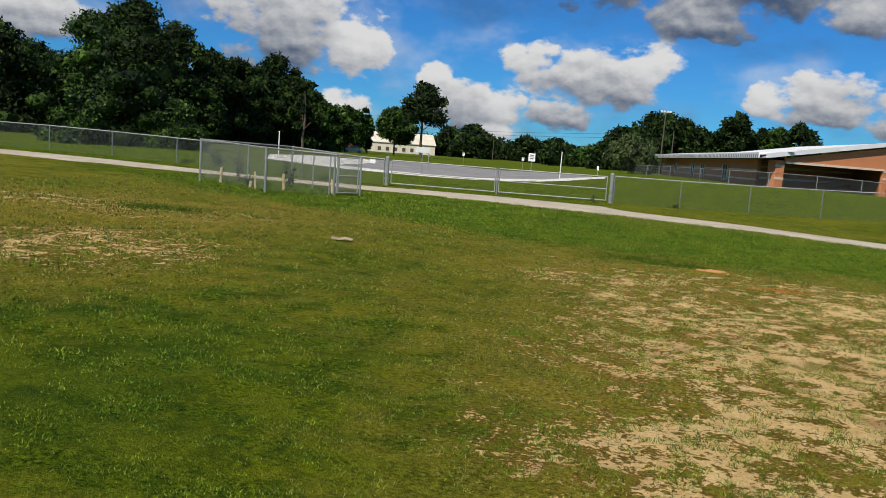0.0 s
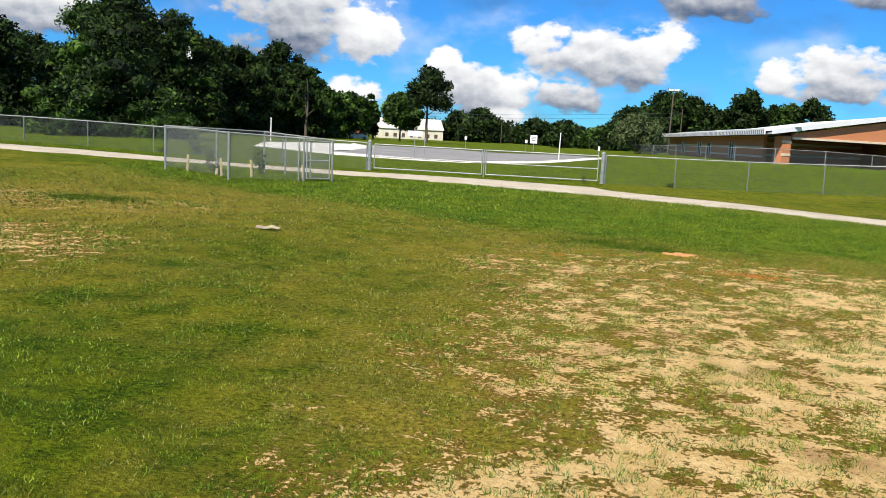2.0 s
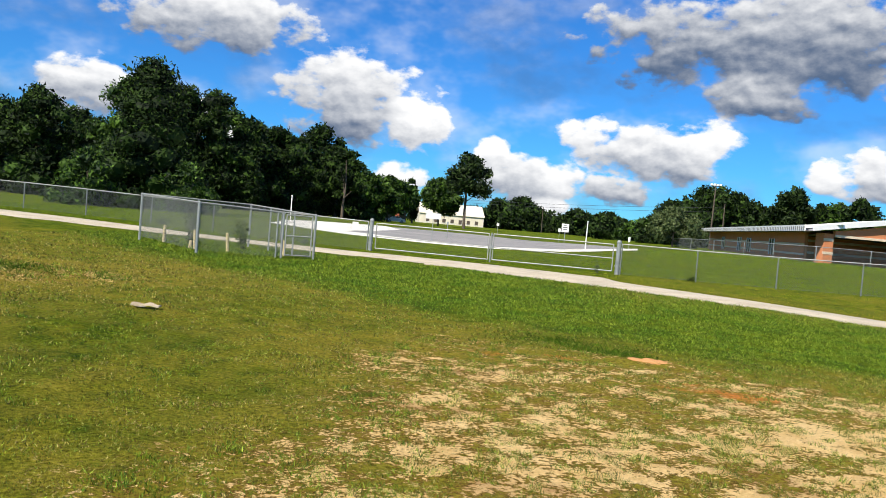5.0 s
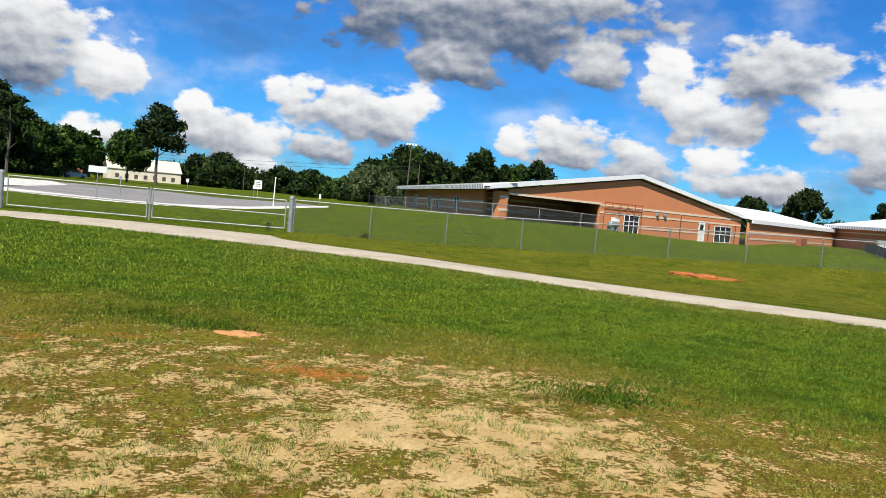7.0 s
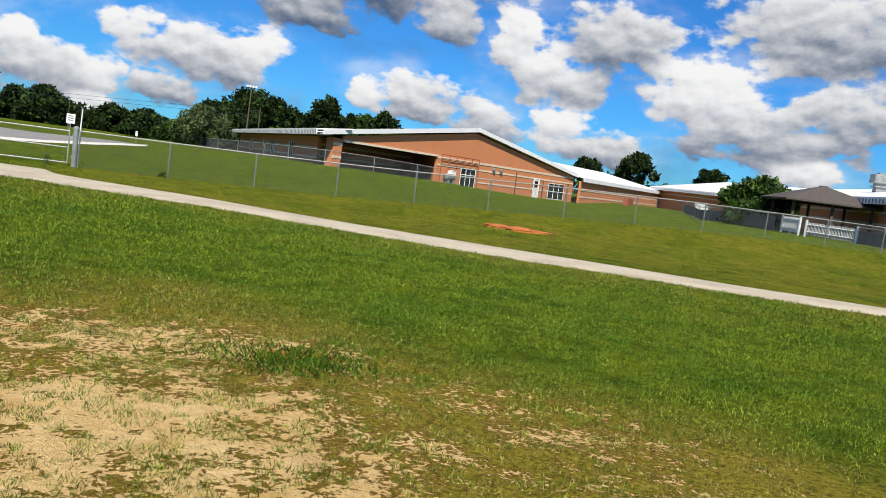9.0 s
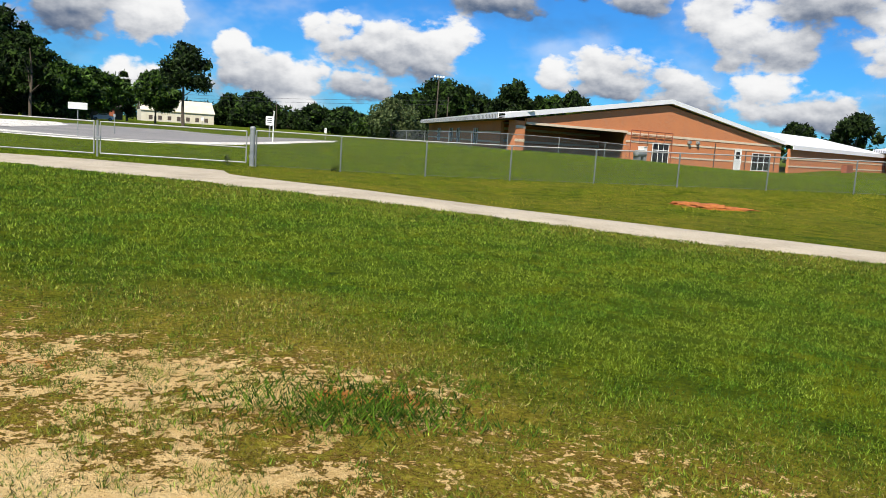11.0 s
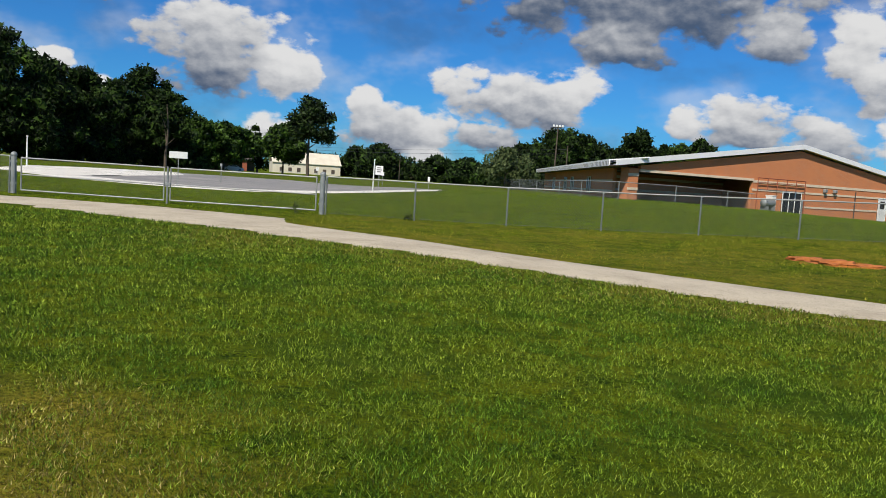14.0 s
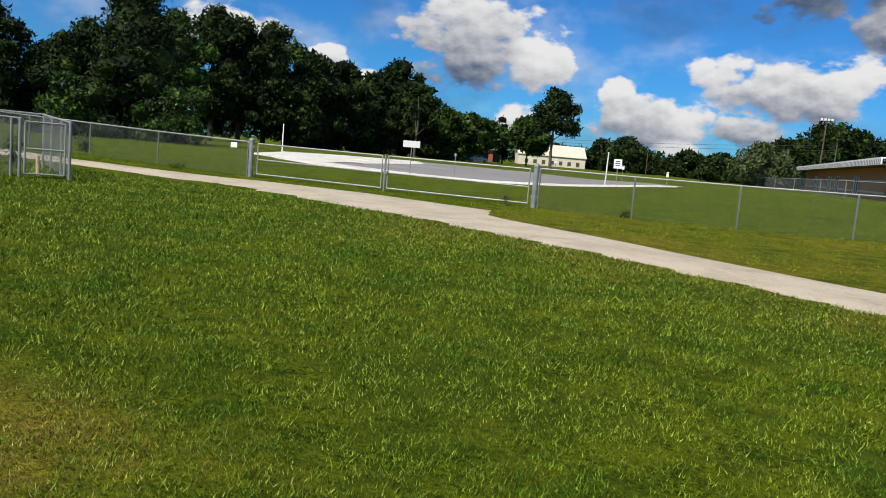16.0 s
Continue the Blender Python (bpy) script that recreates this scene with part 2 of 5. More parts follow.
LOT_MAT = material("grey_asphalt", lot_colour, 0.9, bump=grain(30), distance=0.01)
GRAVEL = material("white_gravel", mottled((0.55, 0.52, 0.46), (0.85, 0.82, 0.75), 0.8, 25), 0.95, bump=grain(40), distance=0.02)
STEEL = material("galvanised_steel", mottled((0.19, 0.21, 0.21), (0.33, 0.35, 0.34), 3, 60), lambda n, p: n.range(n.noise(p, 20.0), 0.3, 0.7, 0.45, 0.65), 0.35)
POST = material("weathered_post", mottled((0.11, 0.125, 0.125), (0.20, 0.22, 0.215), 3, 60), 0.6, 0.2)
RAIL = material("galvanised_rail", mottled((0.22, 0.23, 0.22), (0.38, 0.38, 0.36), 2, 50), 0.55, 0.2)
WIRE = material("galvanised_wire", mottled((0.08, 0.095, 0.10), (0.15, 0.165, 0.17), 4, 50), 0.6, 0.1)
BRICK = material("red_brick", brick_colour, 0.9)
BAND = material("cream_block", mottled((0.62, 0.50, 0.36), (0.76, 0.64, 0.48), 1.5, 30), 0.85)
WHITE = material("white_paint", mottled((0.74, 0.74, 0.72), (0.84, 0.84, 0.82), 1.0, 25), 0.55)
ROOF_WHITE = material("white_metal_roof", mottled((0.78, 0.78, 0.78), (0.88, 0.88, 0.88), 0.4, 10), 0.5)
FLUTE = material("grey_flute", mottled((0.20, 0.20, 0.20), (0.32, 0.32, 0.31), 2, 20), 0.6)
GLASS = material("dark_glass", mottled((0.02, 0.025, 0.03), (0.035, 0.04, 0.045), 1, 5), 0.08)
# Brown paint; on the soffits and porch ceiling it stands for shade.
DARK = material("dark_brown_paint_and_shade", mottled((0.06, 0.045, 0.035), (0.10, 0.075, 0.06), 1.5, 30), 0.7)
SHINGLE = material("brown_shingle", mottled((0.05, 0.042, 0.036), (0.11, 0.092, 0.078), 6, 40), 0.9, bump=grain(20), distance=0.02)
SCREEN = material("dark_wind_screen", mottled((0.06, 0.06, 0.055), (0.12, 0.12, 0.11), 2, 60), 0.9)
BARK = material("bark", mottled((0.05, 0.038, 0.028), (0.14, 0.11, 0.085), 4, 25), 0.95, bump=grain(12), distance=0.04)
# Near-black leaf ends put the crowns' shade into colour, light ends the highlights.
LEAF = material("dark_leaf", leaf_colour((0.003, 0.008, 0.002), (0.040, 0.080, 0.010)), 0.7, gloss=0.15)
LEAF_LIGHT = material("olive_leaf", leaf_colour((0.04, 0.065, 0.02), (0.13, 0.16, 0.06)), 0.65, gloss=0.2)
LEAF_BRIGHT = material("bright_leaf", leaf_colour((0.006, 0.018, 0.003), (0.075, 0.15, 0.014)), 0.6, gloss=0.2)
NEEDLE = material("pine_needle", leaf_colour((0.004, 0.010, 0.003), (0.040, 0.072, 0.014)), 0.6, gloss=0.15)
WEED = material("weed_leaf", leaf_colour((0.018, 0.045, 0.004), (0.11, 0.19, 0.014)), 0.8, gloss=0.05)
DRY_BARK = material("dry_bark", mottled((0.26, 0.20, 0.13), (0.48, 0.40, 0.28), 8, 60), 0.9)
STAKE = material("weathered_stake", mottled((0.46, 0.35, 0.16), (0.72, 0.60, 0.34), 5, 60), 0.85, bump=grain(60), distance=0.005)
PLASTIC = material("grey_sheet", mottled((0.60, 0.62, 0.60), (0.74, 0.75, 0.73), 2, 30), 0.5)
BLACK = material("black_paint", mottled((0.015, 0.015, 0.015), (0.03, 0.03, 0.03), 3, 40), 0.5)
RUST = material("rust_red_steel", mottled((0.24, 0.06, 0.03), (0.36, 0.11, 0.05), 3, 40), 0.7)
CREAM = material("cream_siding", mottled((0.58, 0.52, 0.40), (0.70, 0.65, 0.52), 0.5, 10), 0.8)


# ---- plan of the ground ----
def step(a, b, v):
    t = np.clip((v - a) / (b - a), 0.0, 1.0)
    return t * t * (3 - 2 * t)


def height(x, y):
    """The lie of the land, for numbers or arrays."""
    z = -0.05 + 0.47 * step(-7, -30, x)
    z = z + 0.40 * step(3, 27, x) * step(-5.5, -0.5, y)
    z = z - 0.13 * step(3, 9, x) * step(0, -6, y)
    z = z + 0.12 * step(-2, -6, x) * step(-14, -22, y)
    z = z + 0.55 * step(2, 33, y) * step(30, 12, x) * step(-12, 6, x)
    z = z - 0.50 * step(20, 45, y) * step(25, 40, x) * step(60, 46, x)
    return z - 0.6 * step(60, 160, y)


def value_noise(x, y, seed):
    """Smooth lattice noise from 0 to 1."""
    xi, yi = np.floor(x), np.floor(y)
    fx, fy = x - xi, y - yi
    fx, fy = fx * fx * (3 - 2 * fx), fy * fy * (3 - 2 * fy)

    def lattice(i, j):
        v = np.sin(i * 127.1 + j * 311.7 + seed * 74.7) * 43758.5453
        return v - np.floor(v)

    low = lattice(xi, yi) * (1 - fx) + lattice(xi + 1, yi) * fx
    return low * (1 - fy) + (lattice(xi, yi + 1) * (1 - fx) + lattice(xi + 1, yi + 1) * fx) * fy


def fbm(x, y, scale, seed, octaves=4):
    total, weight = 0.0, 0.0
    for k in range(octaves):
        total = total + value_noise(x * scale * 2**k, y * scale * 2**k, seed + k) * 0.55**k
        weight += 0.55**k
    return total / weight


def spot(x, y, cx, cy, rx, ry):
    return np.clip(1.25 - np.sqrt(((x - cx) / rx) ** 2 + ((y - cy) / ry) ** 2), 0.0, 1.0)


def lushness(x, y):
    """1 in the thick grass strip that borders the path, 0 on the worn field."""
    wander = 1.6 * (fbm(x, y, 0.5, 3) - 0.5) + 0.8 * (fbm(x, y, 2.0, 4) - 0.5)
    return step(-1.3, 0.7, y + 20.6 + 0.62 * (x - 0.5) + wander)


def dryness(x, y):
    worn = 0.50 * (1 - lushness(x, y))
    worn = worn - 0.55 * spot(x, y, -4.6, -31.5, 2.6, 3.0) - 0.3 * spot(x, y, -3.6, -26.5, 3.0, 3.0)
    worn = worn + 0.45 * spot(x, y, 1.2, -26.5, 5.0, 6.0) + 0.42 * spot(x, y, 5.6, -25.6, 2.8, 2.2) + 0.36 * spot(x, y, -11.0, -21.5, 5.0, 5.0) + 0.5 * spot(x, y, 4.0, -22.9, 1.5, 1.2) + 0.4 * spot(x, y, 3.3, -21.3, 0.9, 0.7)
    strip = 0.36 * step(-14.5, -10.0, y + 0.62 * np.maximum(x - 3, 0)) * step(1.5, 0.0, y) * step(-3, 1, x)
    return np.clip(worn + strip + 0.35 * (fbm(x, y, 0.45, 11) - 0.5) + 0.5 * (1 - lushness(x, y)) * (fbm(x, y, 2.4, 13) - 0.5) + 0.18 * spot(x, y, 12.0, -19.2, 3.0, 0.9), 0.0, 1.0)


def bareness(x, y):
    """How bare and sandy the field is."""
    ex, ey = x + 2.2 * (fbm(x, y, 0.55, 23, 3) - 0.5), y + 1.6 * (fbm(x, y, 0.7, 24, 3) - 0.5)
    zone = step(-3.1, -0.4, ex) * step(5.9, 3.2, ex) * step(-21.0, -23.2, ey + 0.22 * (ex - 1.0))
    zone = np.maximum(zone * (0.78 + 0.22 * step(-24, -26, y)), 0.62 * spot(x, y, -11.2, -20.8, 4.2, 2.0))
    zone = np.maximum(zone, 0.66 * spot(x, y, -8.6, -26.3, 2.4, 2.6))
    streak = fbm(x * 0.8, y * 1.2, 0.9, 21, 3)
    clump = 0.3 * fbm(x, y, 2.0, 31, 3) + 0.7 * fbm(x, y, 6.5, 37, 3)
    zone = np.maximum(zone, 0.5 * spot(x, y, 5.2, -25.3, 1.8, 1.6))
    bare = zone * (0.53 + 1.1 * (streak - 0.47) + 2.0 * (clump - 0.5)) + 0.35 * spot(x, y, 2.6, -25.4, 1.6, 1.1)
    return np.clip(bare + 0.5 * spot(x, y, 3.2, -24.9, 0.9, 0.4) + 0.55 * spot(x, y, 3.9, -23.5, 1.0, 0.7) * (0.3 + 1.4 * (clump - 0.25)) + 0.45 * spot(x, y, 9.1, -15.2, 1.1, 0.25) * clump, 0.0, 1.0)


def clayness(x, y):
    red = spot(x, y, 14.0, -5.0, 1.7, 0.75) * 1.1 + 0.42 * spot(x, y, 1.6, -23.4, 1.5, 0.9) + 0.3 * spot(x, y, 3.0, -24.6, 1.2, 0.5) + 0.4 * spot(x, y, -0.6, -22.6, 1.6, 0.7) + 0.4 * spot(x, y, 4.2, -23.6, 0.9, 0.5)
    red = red + 0.35 * spot(x, y, 12.4, -4.4, 1.2, 0.8)
    return np.clip(red * (-0.35 + 2.5 * fbm(x, y, 2.5, 41, 4)), 0.0, 1.0)


# The path's two edges, south and north, as y over x.
SOUTH_X = (-60, -24, -20, -16.6, -12, -7.3, -5, -1.7, 1, 3.4, 6.3, 8, 11.4, 13.7, 16, 24, 60)
SOUTH_Y = (-7.4, -6.6, -5.9, -5.2, -4.5, -4.9, -6.1, -7.6, -9.0, -10.5, -11.9, -12.8, -15.0, -16.4, -17.7, -23.2, -48)
NORTH_X = (-60, -27, -22, -15, -9.6, -8.5, -4.5, -0.4, 0.1, 0.9, 2.5, 5, 8.4, 12.6, 14.8, 17.3, 25, 60)
NORTH_Y = (-3.6, -3.1, -2.4, -2.6, -1.7, -1.1, -1.2, -2.6, -4.4, -5.3, -6.5, -8.2, -9.8, -12.9, -14.7, -16.2, -21.5, -45.5)


def path_band(x):
    ragged = 0.10 * (fbm(x, x * 0 + 3.0, 0.9, 51) - 0.5)
    return np.interp(x, SOUTH_X, SOUTH_Y) + ragged, np.interp(x, NORTH_X, NORTH_Y) - ragged


# ---- mesh helpers ----
def mesh_of(name, verts, faces, mat, smooth=False):
    me = bpy.data.meshes.new(name)
    me.from_pydata([tuple(v) for v in verts], [], faces)
    me.materials.append(mat)
    if smooth:
        me.shade_smooth()
    return me


def triangles(name, points, mat):
    """A mesh of loose triangles from an array of shape (n, 3, 3)."""
    me = bpy.data.meshes.new(name)
    count = len(points)
    me.vertices.add(count * 3)
    me.vertices.foreach_set("co", np.ascontiguousarray(points, np.float32).ravel())
    me.loops.add(count * 3)
    me.loops.foreach_set("vertex_index", np.arange(count * 3, dtype=np.int32))
    me.polygons.add(count)
    me.polygons.foreach_set("loop_start", np.arange(0, count * 3, 3, dtype=np.int32))
    me.update(calc_edges=True)
    me.materials.append(mat)
    return me


def part(name, bm, mat, parent, label=""):
    """Links a bmesh or a mesh as one object under a thing or a part."""
    me = bm
    if isinstance(bm, bmesh.types.BMesh):
        me = bpy.data.meshes.new(name)
        bm.to_mesh(me)
        bm.free()
        me.materials.append(mat)
    ob = new(name, me)
    ob.parent = parent
    return tagged(ob, label) if label else ob


def thing(name, x, y, z, turn=0.0, label="", category="", group="", kind=""):
    ob = new(name)
    ob.matrix_basis = pose(x, y, z, 0, 0, turn)
    return tagged(ob, label, category, group, kind)


def block(bm, lo, hi, bevel=0.0, m=None):
    """Adds a box from corner to corner, with rounded edges."""
    size = [b - a for a, b in zip(lo, hi)]
    mid = [(a + b) / 2 for a, b in zip(lo, hi)]
    made = bmesh.ops.create_cube(bm, size=1.0, matrix=(m or Matrix()) @ Matrix.Translation(mid) @ Matrix.Diagonal((*size, 1)))
    if bevel:
        edges = list({e for v in made["verts"] for e in v.link_edges})
        bmesh.ops.bevel(bm, geom=edges, offset=bevel, segments=1, affect="EDGES")
    return bm


def rod(bm, a, b, r, r2=None, sides=8):
    """Adds a round bar from a to b."""
    a, b = Vector(a), Vector(b)
    turn = (b - a).to_track_quat("Z", "Y").to_matrix().to_4x4()
    m = Matrix.Translation((a + b) / 2) @ turn
    bmesh.ops.create_cone(bm, cap_ends=True, segments=sides, radius1=r, radius2=r if r2 is None else r2, depth=(b - a).length, matrix=m)
    return bm


def boxed(lo, hi, bevel=0.0):
    return block(bmesh.new(), lo, hi, bevel)


def bar(a, b, r, r2=None, sides=8):
    return rod(bmesh.new(), a, b, r, r2, sides)


# ---- ground ----
def build_ground():
    def spread(fine_lo, fine_hi, pitch, far):
        inner = np.arange(fine_lo, fine_hi + 1e-6, pitch)
        grow = pitch * np.cumsum(1.07 ** np.arange(1, 150))
        grow = grow[grow < far]
        return np.concatenate([(fine_lo - grow)[::-1], inner, fine_hi + grow])

    xs, ys = spread(-6, 9, 0.06, 2500), spread(-34.5, -19, 0.06, 2500)
    gx, gy = np.meshgrid(xs, ys)
    flat_x, flat_y = gx.ravel(), gy.ravel()
    near = (np.abs(flat_x) < 40) & (flat_y > -45) & (flat_y < 5)
    z = height(flat_x, flat_y) + near * 0.05 * (fbm(flat_x, flat_y, 0.7, 5) - 0.5)
    z = z + near * 0.035 * (fbm(flat_x, flat_y, 3.2, 6) - 0.5)
    z = z + 0.16 * spot(flat_x, flat_y, 14.2, -4.6, 1.0, 0.5) + 0.05 * spot(flat_x, flat_y, 0.75, -22.1, 0.5, 0.3)
    lo, hi = path_band(flat_x)
    z = z - 0.03 * ((flat_y > lo + 0.05) & (flat_y < hi - 0.05) & near)
    nx, ny = len(xs), len(ys)
    index = np.arange(nx * ny).reshape(ny, nx)
    quads = np.stack([index[:-1, :-1], index[:-1, 1:], index[1:, 1:], index[1:, :-1]], -1).reshape(-1, 4)
    me = bpy.data.meshes.new("ground")
    me.vertices.add(nx * ny)
    me.vertices.foreach_set("co", np.stack([flat_x, flat_y, z], -1).astype(np.float32).ravel())
    me.loops.add(quads.size)
    me.loops.foreach_set("vertex_index", quads.astype(np.int32).ravel())
    me.polygons.add(len(quads))
    me.polygons.foreach_set("loop_start", np.arange(0, quads.size, 4, dtype=np.int32))
    me.update(calc_edges=True)
    me.shade_smooth()
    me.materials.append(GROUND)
    for name, values in (("sand", bareness(flat_x, flat_y)), ("dry", dryness(flat_x, flat_y)), ("clay", clayness(flat_x, flat_y))):
        layer = me.attributes.new(name, "FLOAT", "POINT")
        layer.data.foreach_set("value", values.astype(np.float32))
    tagged(new("ground", me), "worn field of green and straw grass with bare sand", "ground", kind="structure")


def build_path():
    xs = np.concatenate([np.arange(-60, -20, 1.0), np.arange(-20, 20, 0.2), np.arange(20, 60, 1.0)])
    lo, hi = path_band(xs)
    rows = []
    for k in range(7):
        y = lo + (hi - lo) * k / 6
        z = height(xs, y) + (0.022 if 0 < k < 6 else -0.05)
        y = y + (0.03 if k == 1 else -0.03 if k == 5 else 0.0)
        rows.append(np.stack([xs, y, z], -1))
    verts = np.concatenate(rows)
    n = len(xs)
    faces = [(k * n + i, k * n + i + 1, (k + 1) * n + i + 1, (k + 1) * n + i) for k in range(6) for i in range(n - 1)]
    tagged(new("pavement", mesh_of("pavement", verts, faces, PATH_MAT, True)), "worn pale asphalt footpath with ragged edges", "path", kind="structure")


def sheet(name, outline, lift, mat, label, category, grid=2.0, ragged=1.2):
    """A flat paved area: outline(x) gives its near and far y."""
    xs = np.arange(outline[0][0], outline[0][-1] + 0.01, grid)
    near = np.interp(xs, outline[0], outline[1]) + ragged * (fbm(xs, xs * 0, 0.3, 61) - 0.5)
    far = np.interp(xs, outline[0], outline[2]) + ragged * (fbm(xs, xs * 0 + 9, 0.3, 62) - 0.5)
    count = 14
    rows = [np.stack([xs, near + (far - near) * k / count, height(xs, near + (far - near) * k / count) + (lift if 0 < k < count else lift - 0.08)], -1) for k in range(count + 1)]
    n = len(xs)
    faces = [(k * n + i, k * n + i + 1, (k + 1) * n + i + 1, (k + 1) * n + i) for k in range(count) for i in range(n - 1)]
    tagged(new(name, mesh_of(name, np.concatenate(rows), faces, mat, True)), label, category, kind="structure")


build_ground()
build_path()
sheet("road", ((-25, -22, -16, -8, -4, -2, 0), (24, 18.5, 17, 19, 22, 26, 33), (30, 48, 60, 58, 53, 47, 38)), 0.05, LOT_MAT, "grey asphalt parking lot with faded paint", "parking lot", 1.0)
sheet("gravel_verge", ((-20, -16, -8, -4, -2, 1), (16.6, 15.0, 17.3, 20.3, 24.2, 33), (18.4, 18.2, 19.6, 22.6, 28, 37)), 0.07, GRAVEL, "bright white gravel verge of the parking lot", "gravel", 1.0)
sheet("gravel_verge_far", ((-26, -23, -20, -18), (26, 18, 17, 20), (34, 46, 40, 24)), 0.09, GRAVEL, "bright white gravel patch beside the parking lot", "gravel", 1.0)


# ---- fence, gate and pen ----
def chain_link(a, b, z0, z1, pitch=0.085, wire=0.0014):
    """Woven wire between two plan points: slanting wires both ways, from z0 to z1."""
    a, b = Vector((*a, 0.0)), Vector((*b, 0.0))
    length, tall = (b - a).length, z1 - z0
    along = (b - a).normalized()
    side = Vector((along.y, -along.x, 0.0)) * wire
    verts, faces = [], []
    for slope in (1, -1):
        start = -tall if slope > 0 else 0.0
        for k in range(int((length + tall) / pitch) + 1):
            s0 = start + k * pitch
            s1 = s0 + slope * tall
            t0, t1 = z0, z1
            if s0 > s1:
                s0, s1, t0, t1 = s1, s0, t1, t0
            c0, c1 = max(s0, 0.0), min(s1, length)
            if c1 - c0 < 0.02:
                continue
            u0, u1 = t0 + (t1 - t0) * (c0 - s0) / (s1 - s0), t0 + (t1 - t0) * (c1 - s0) / (s1 - s0)
            p, q = a + along * c0 + Vector((0, 0, u0)), a + along * c1 + Vector((0, 0, u1))
            across = Vector((0, 0, wire)) - along * wire * slope
            base = len(verts)
            for end in (p, q):
                verts += [end + side, end - side * 0.5 + across, end - side * 0.5 - across]
            for i in range(3):
                j = (i + 1) % 3
                faces.append((base + i, base + j, base + 3 + j, base + 3 + i))
    return verts, faces


def post_mesh(r, tall):
    """A steel pipe post, sunk a little into the ground."""
    bm = bar((0, 0, -0.15), (0, 0, tall), r, sides=12)
    return bm


def cap_mesh(r, tall):
    bm = bmesh.new()
    bmesh.ops.create_uvsphere(bm, u_segments=12, v_segments=6, radius=r * 1.15, matrix=Matrix.Translation((0, 0, tall)) @ Matrix.Diagonal((1, 1, 0.8, 1)))
    rod(bm, (0, 0, tall - 0.05), (0, 0, tall), r * 1.15, sides=12)
    return bm


def stand_post(parent, x, y, r, tall, steel=None):
    z = float(height(x, y))
    post = part("post", post_mesh(r, tall), steel or STEEL, parent)
    post.matrix_basis = pose(x, y, z, random.uniform(-0.6, 0.6), random.uniform(-0.6, 0.6), 0)
    part("cap", cap_mesh(r, tall), STEEL, post)
    return z


def build_fence(name, posts, label):
    """Line posts, top rail, bottom wire and woven mesh along plan points."""
    fence = thing(name, 0, 0, 0, 0, label, "fence")
    tall = 1.2
    heights = [stand_post(fence, x, y, 0.027, tall, POST) for x, y in posts]
    for (a, za), (b, zb) in zip(zip(posts, heights), zip(posts[1:], heights[1:])):
        part("top_rail", bar((*a, za + tall), (*b, zb + tall), 0.022), RAIL, fence)
        verts, faces = chain_link(a, b, 0.04, tall)
        lift = (zb - za) / max((Vector(b) - Vector(a)).length, 0.1)
        for v in verts:
            v.z += za + lift * (Vector((v.x, v.y)) - Vector(a)).length
        part("wire_mesh", mesh_of("wire_mesh", verts, faces, WIRE), WIRE, fence)
        part("tension_wire", bar((*a, za + 0.05), (*b, zb + 0.05), 0.004, sides=5), WIRE, fence)
    return fence


right_posts = [(0.12, 0.02), (2.96, -0.03), (5.85, 0), (8.78, 0.02), (11.75, 0.05), (14.74, 0.05), (18.0, 0.05), (21.25, 0.03), (24.53, 0), (27.73, -0.05), (31.0, -0.1), (34.2, -0.2), (37.3, -0.3)]
build_fence("chain_link_fence", right_posts, "low galvanised chain-link fence beside the school lawn")
left_posts = [(-10.2, -0.2), (-14.1, -0.15), (-17.3, -0.15), (-20.3, -0.2), (-23.6, -0.2), (-26.9, -0.2), (-30.1, -0.25), (-33.3, -0.3), (-36.5, -0.3), (-39.7, -0.4), (-42.9, -0.4), (-46.1, -0.5), (-49.3, -0.5)]
build_fence("chain_link_fence", left_posts, "low galvanised chain-link fence along the tree side")


def gate_leaf(gate, x0, x1, y, z0, z1):
    """One leaf of the field gate: a pipe frame with a middle rail."""
    leaf = new("leaf")
    leaf.parent = gate
    low, mid, top = 0.12, 0.62, 1.16
    for x, z in ((x0, z0), (x1, z1)):
        part("stile", bar((x, y, z + low), (x, y, z + top), 0.024), RAIL, leaf)
    for h, r in ((low, 0.024), (mid, 0.02), (top, 0.024)):
        part("rail", bar((x0, y, z0 + h), (x1, y, z1 + h), r), RAIL, leaf)
    verts, faces = chain_link((x0, y), (x1, y), low, top, 0.09, 0.0009)
    for v in verts:
        v.z += z0 + (z1 - z0) * (v.x - x0) / (x1 - x0)
    part("wire_mesh", mesh_of("wire_mesh", verts, faces, WIRE), WIRE, leaf)


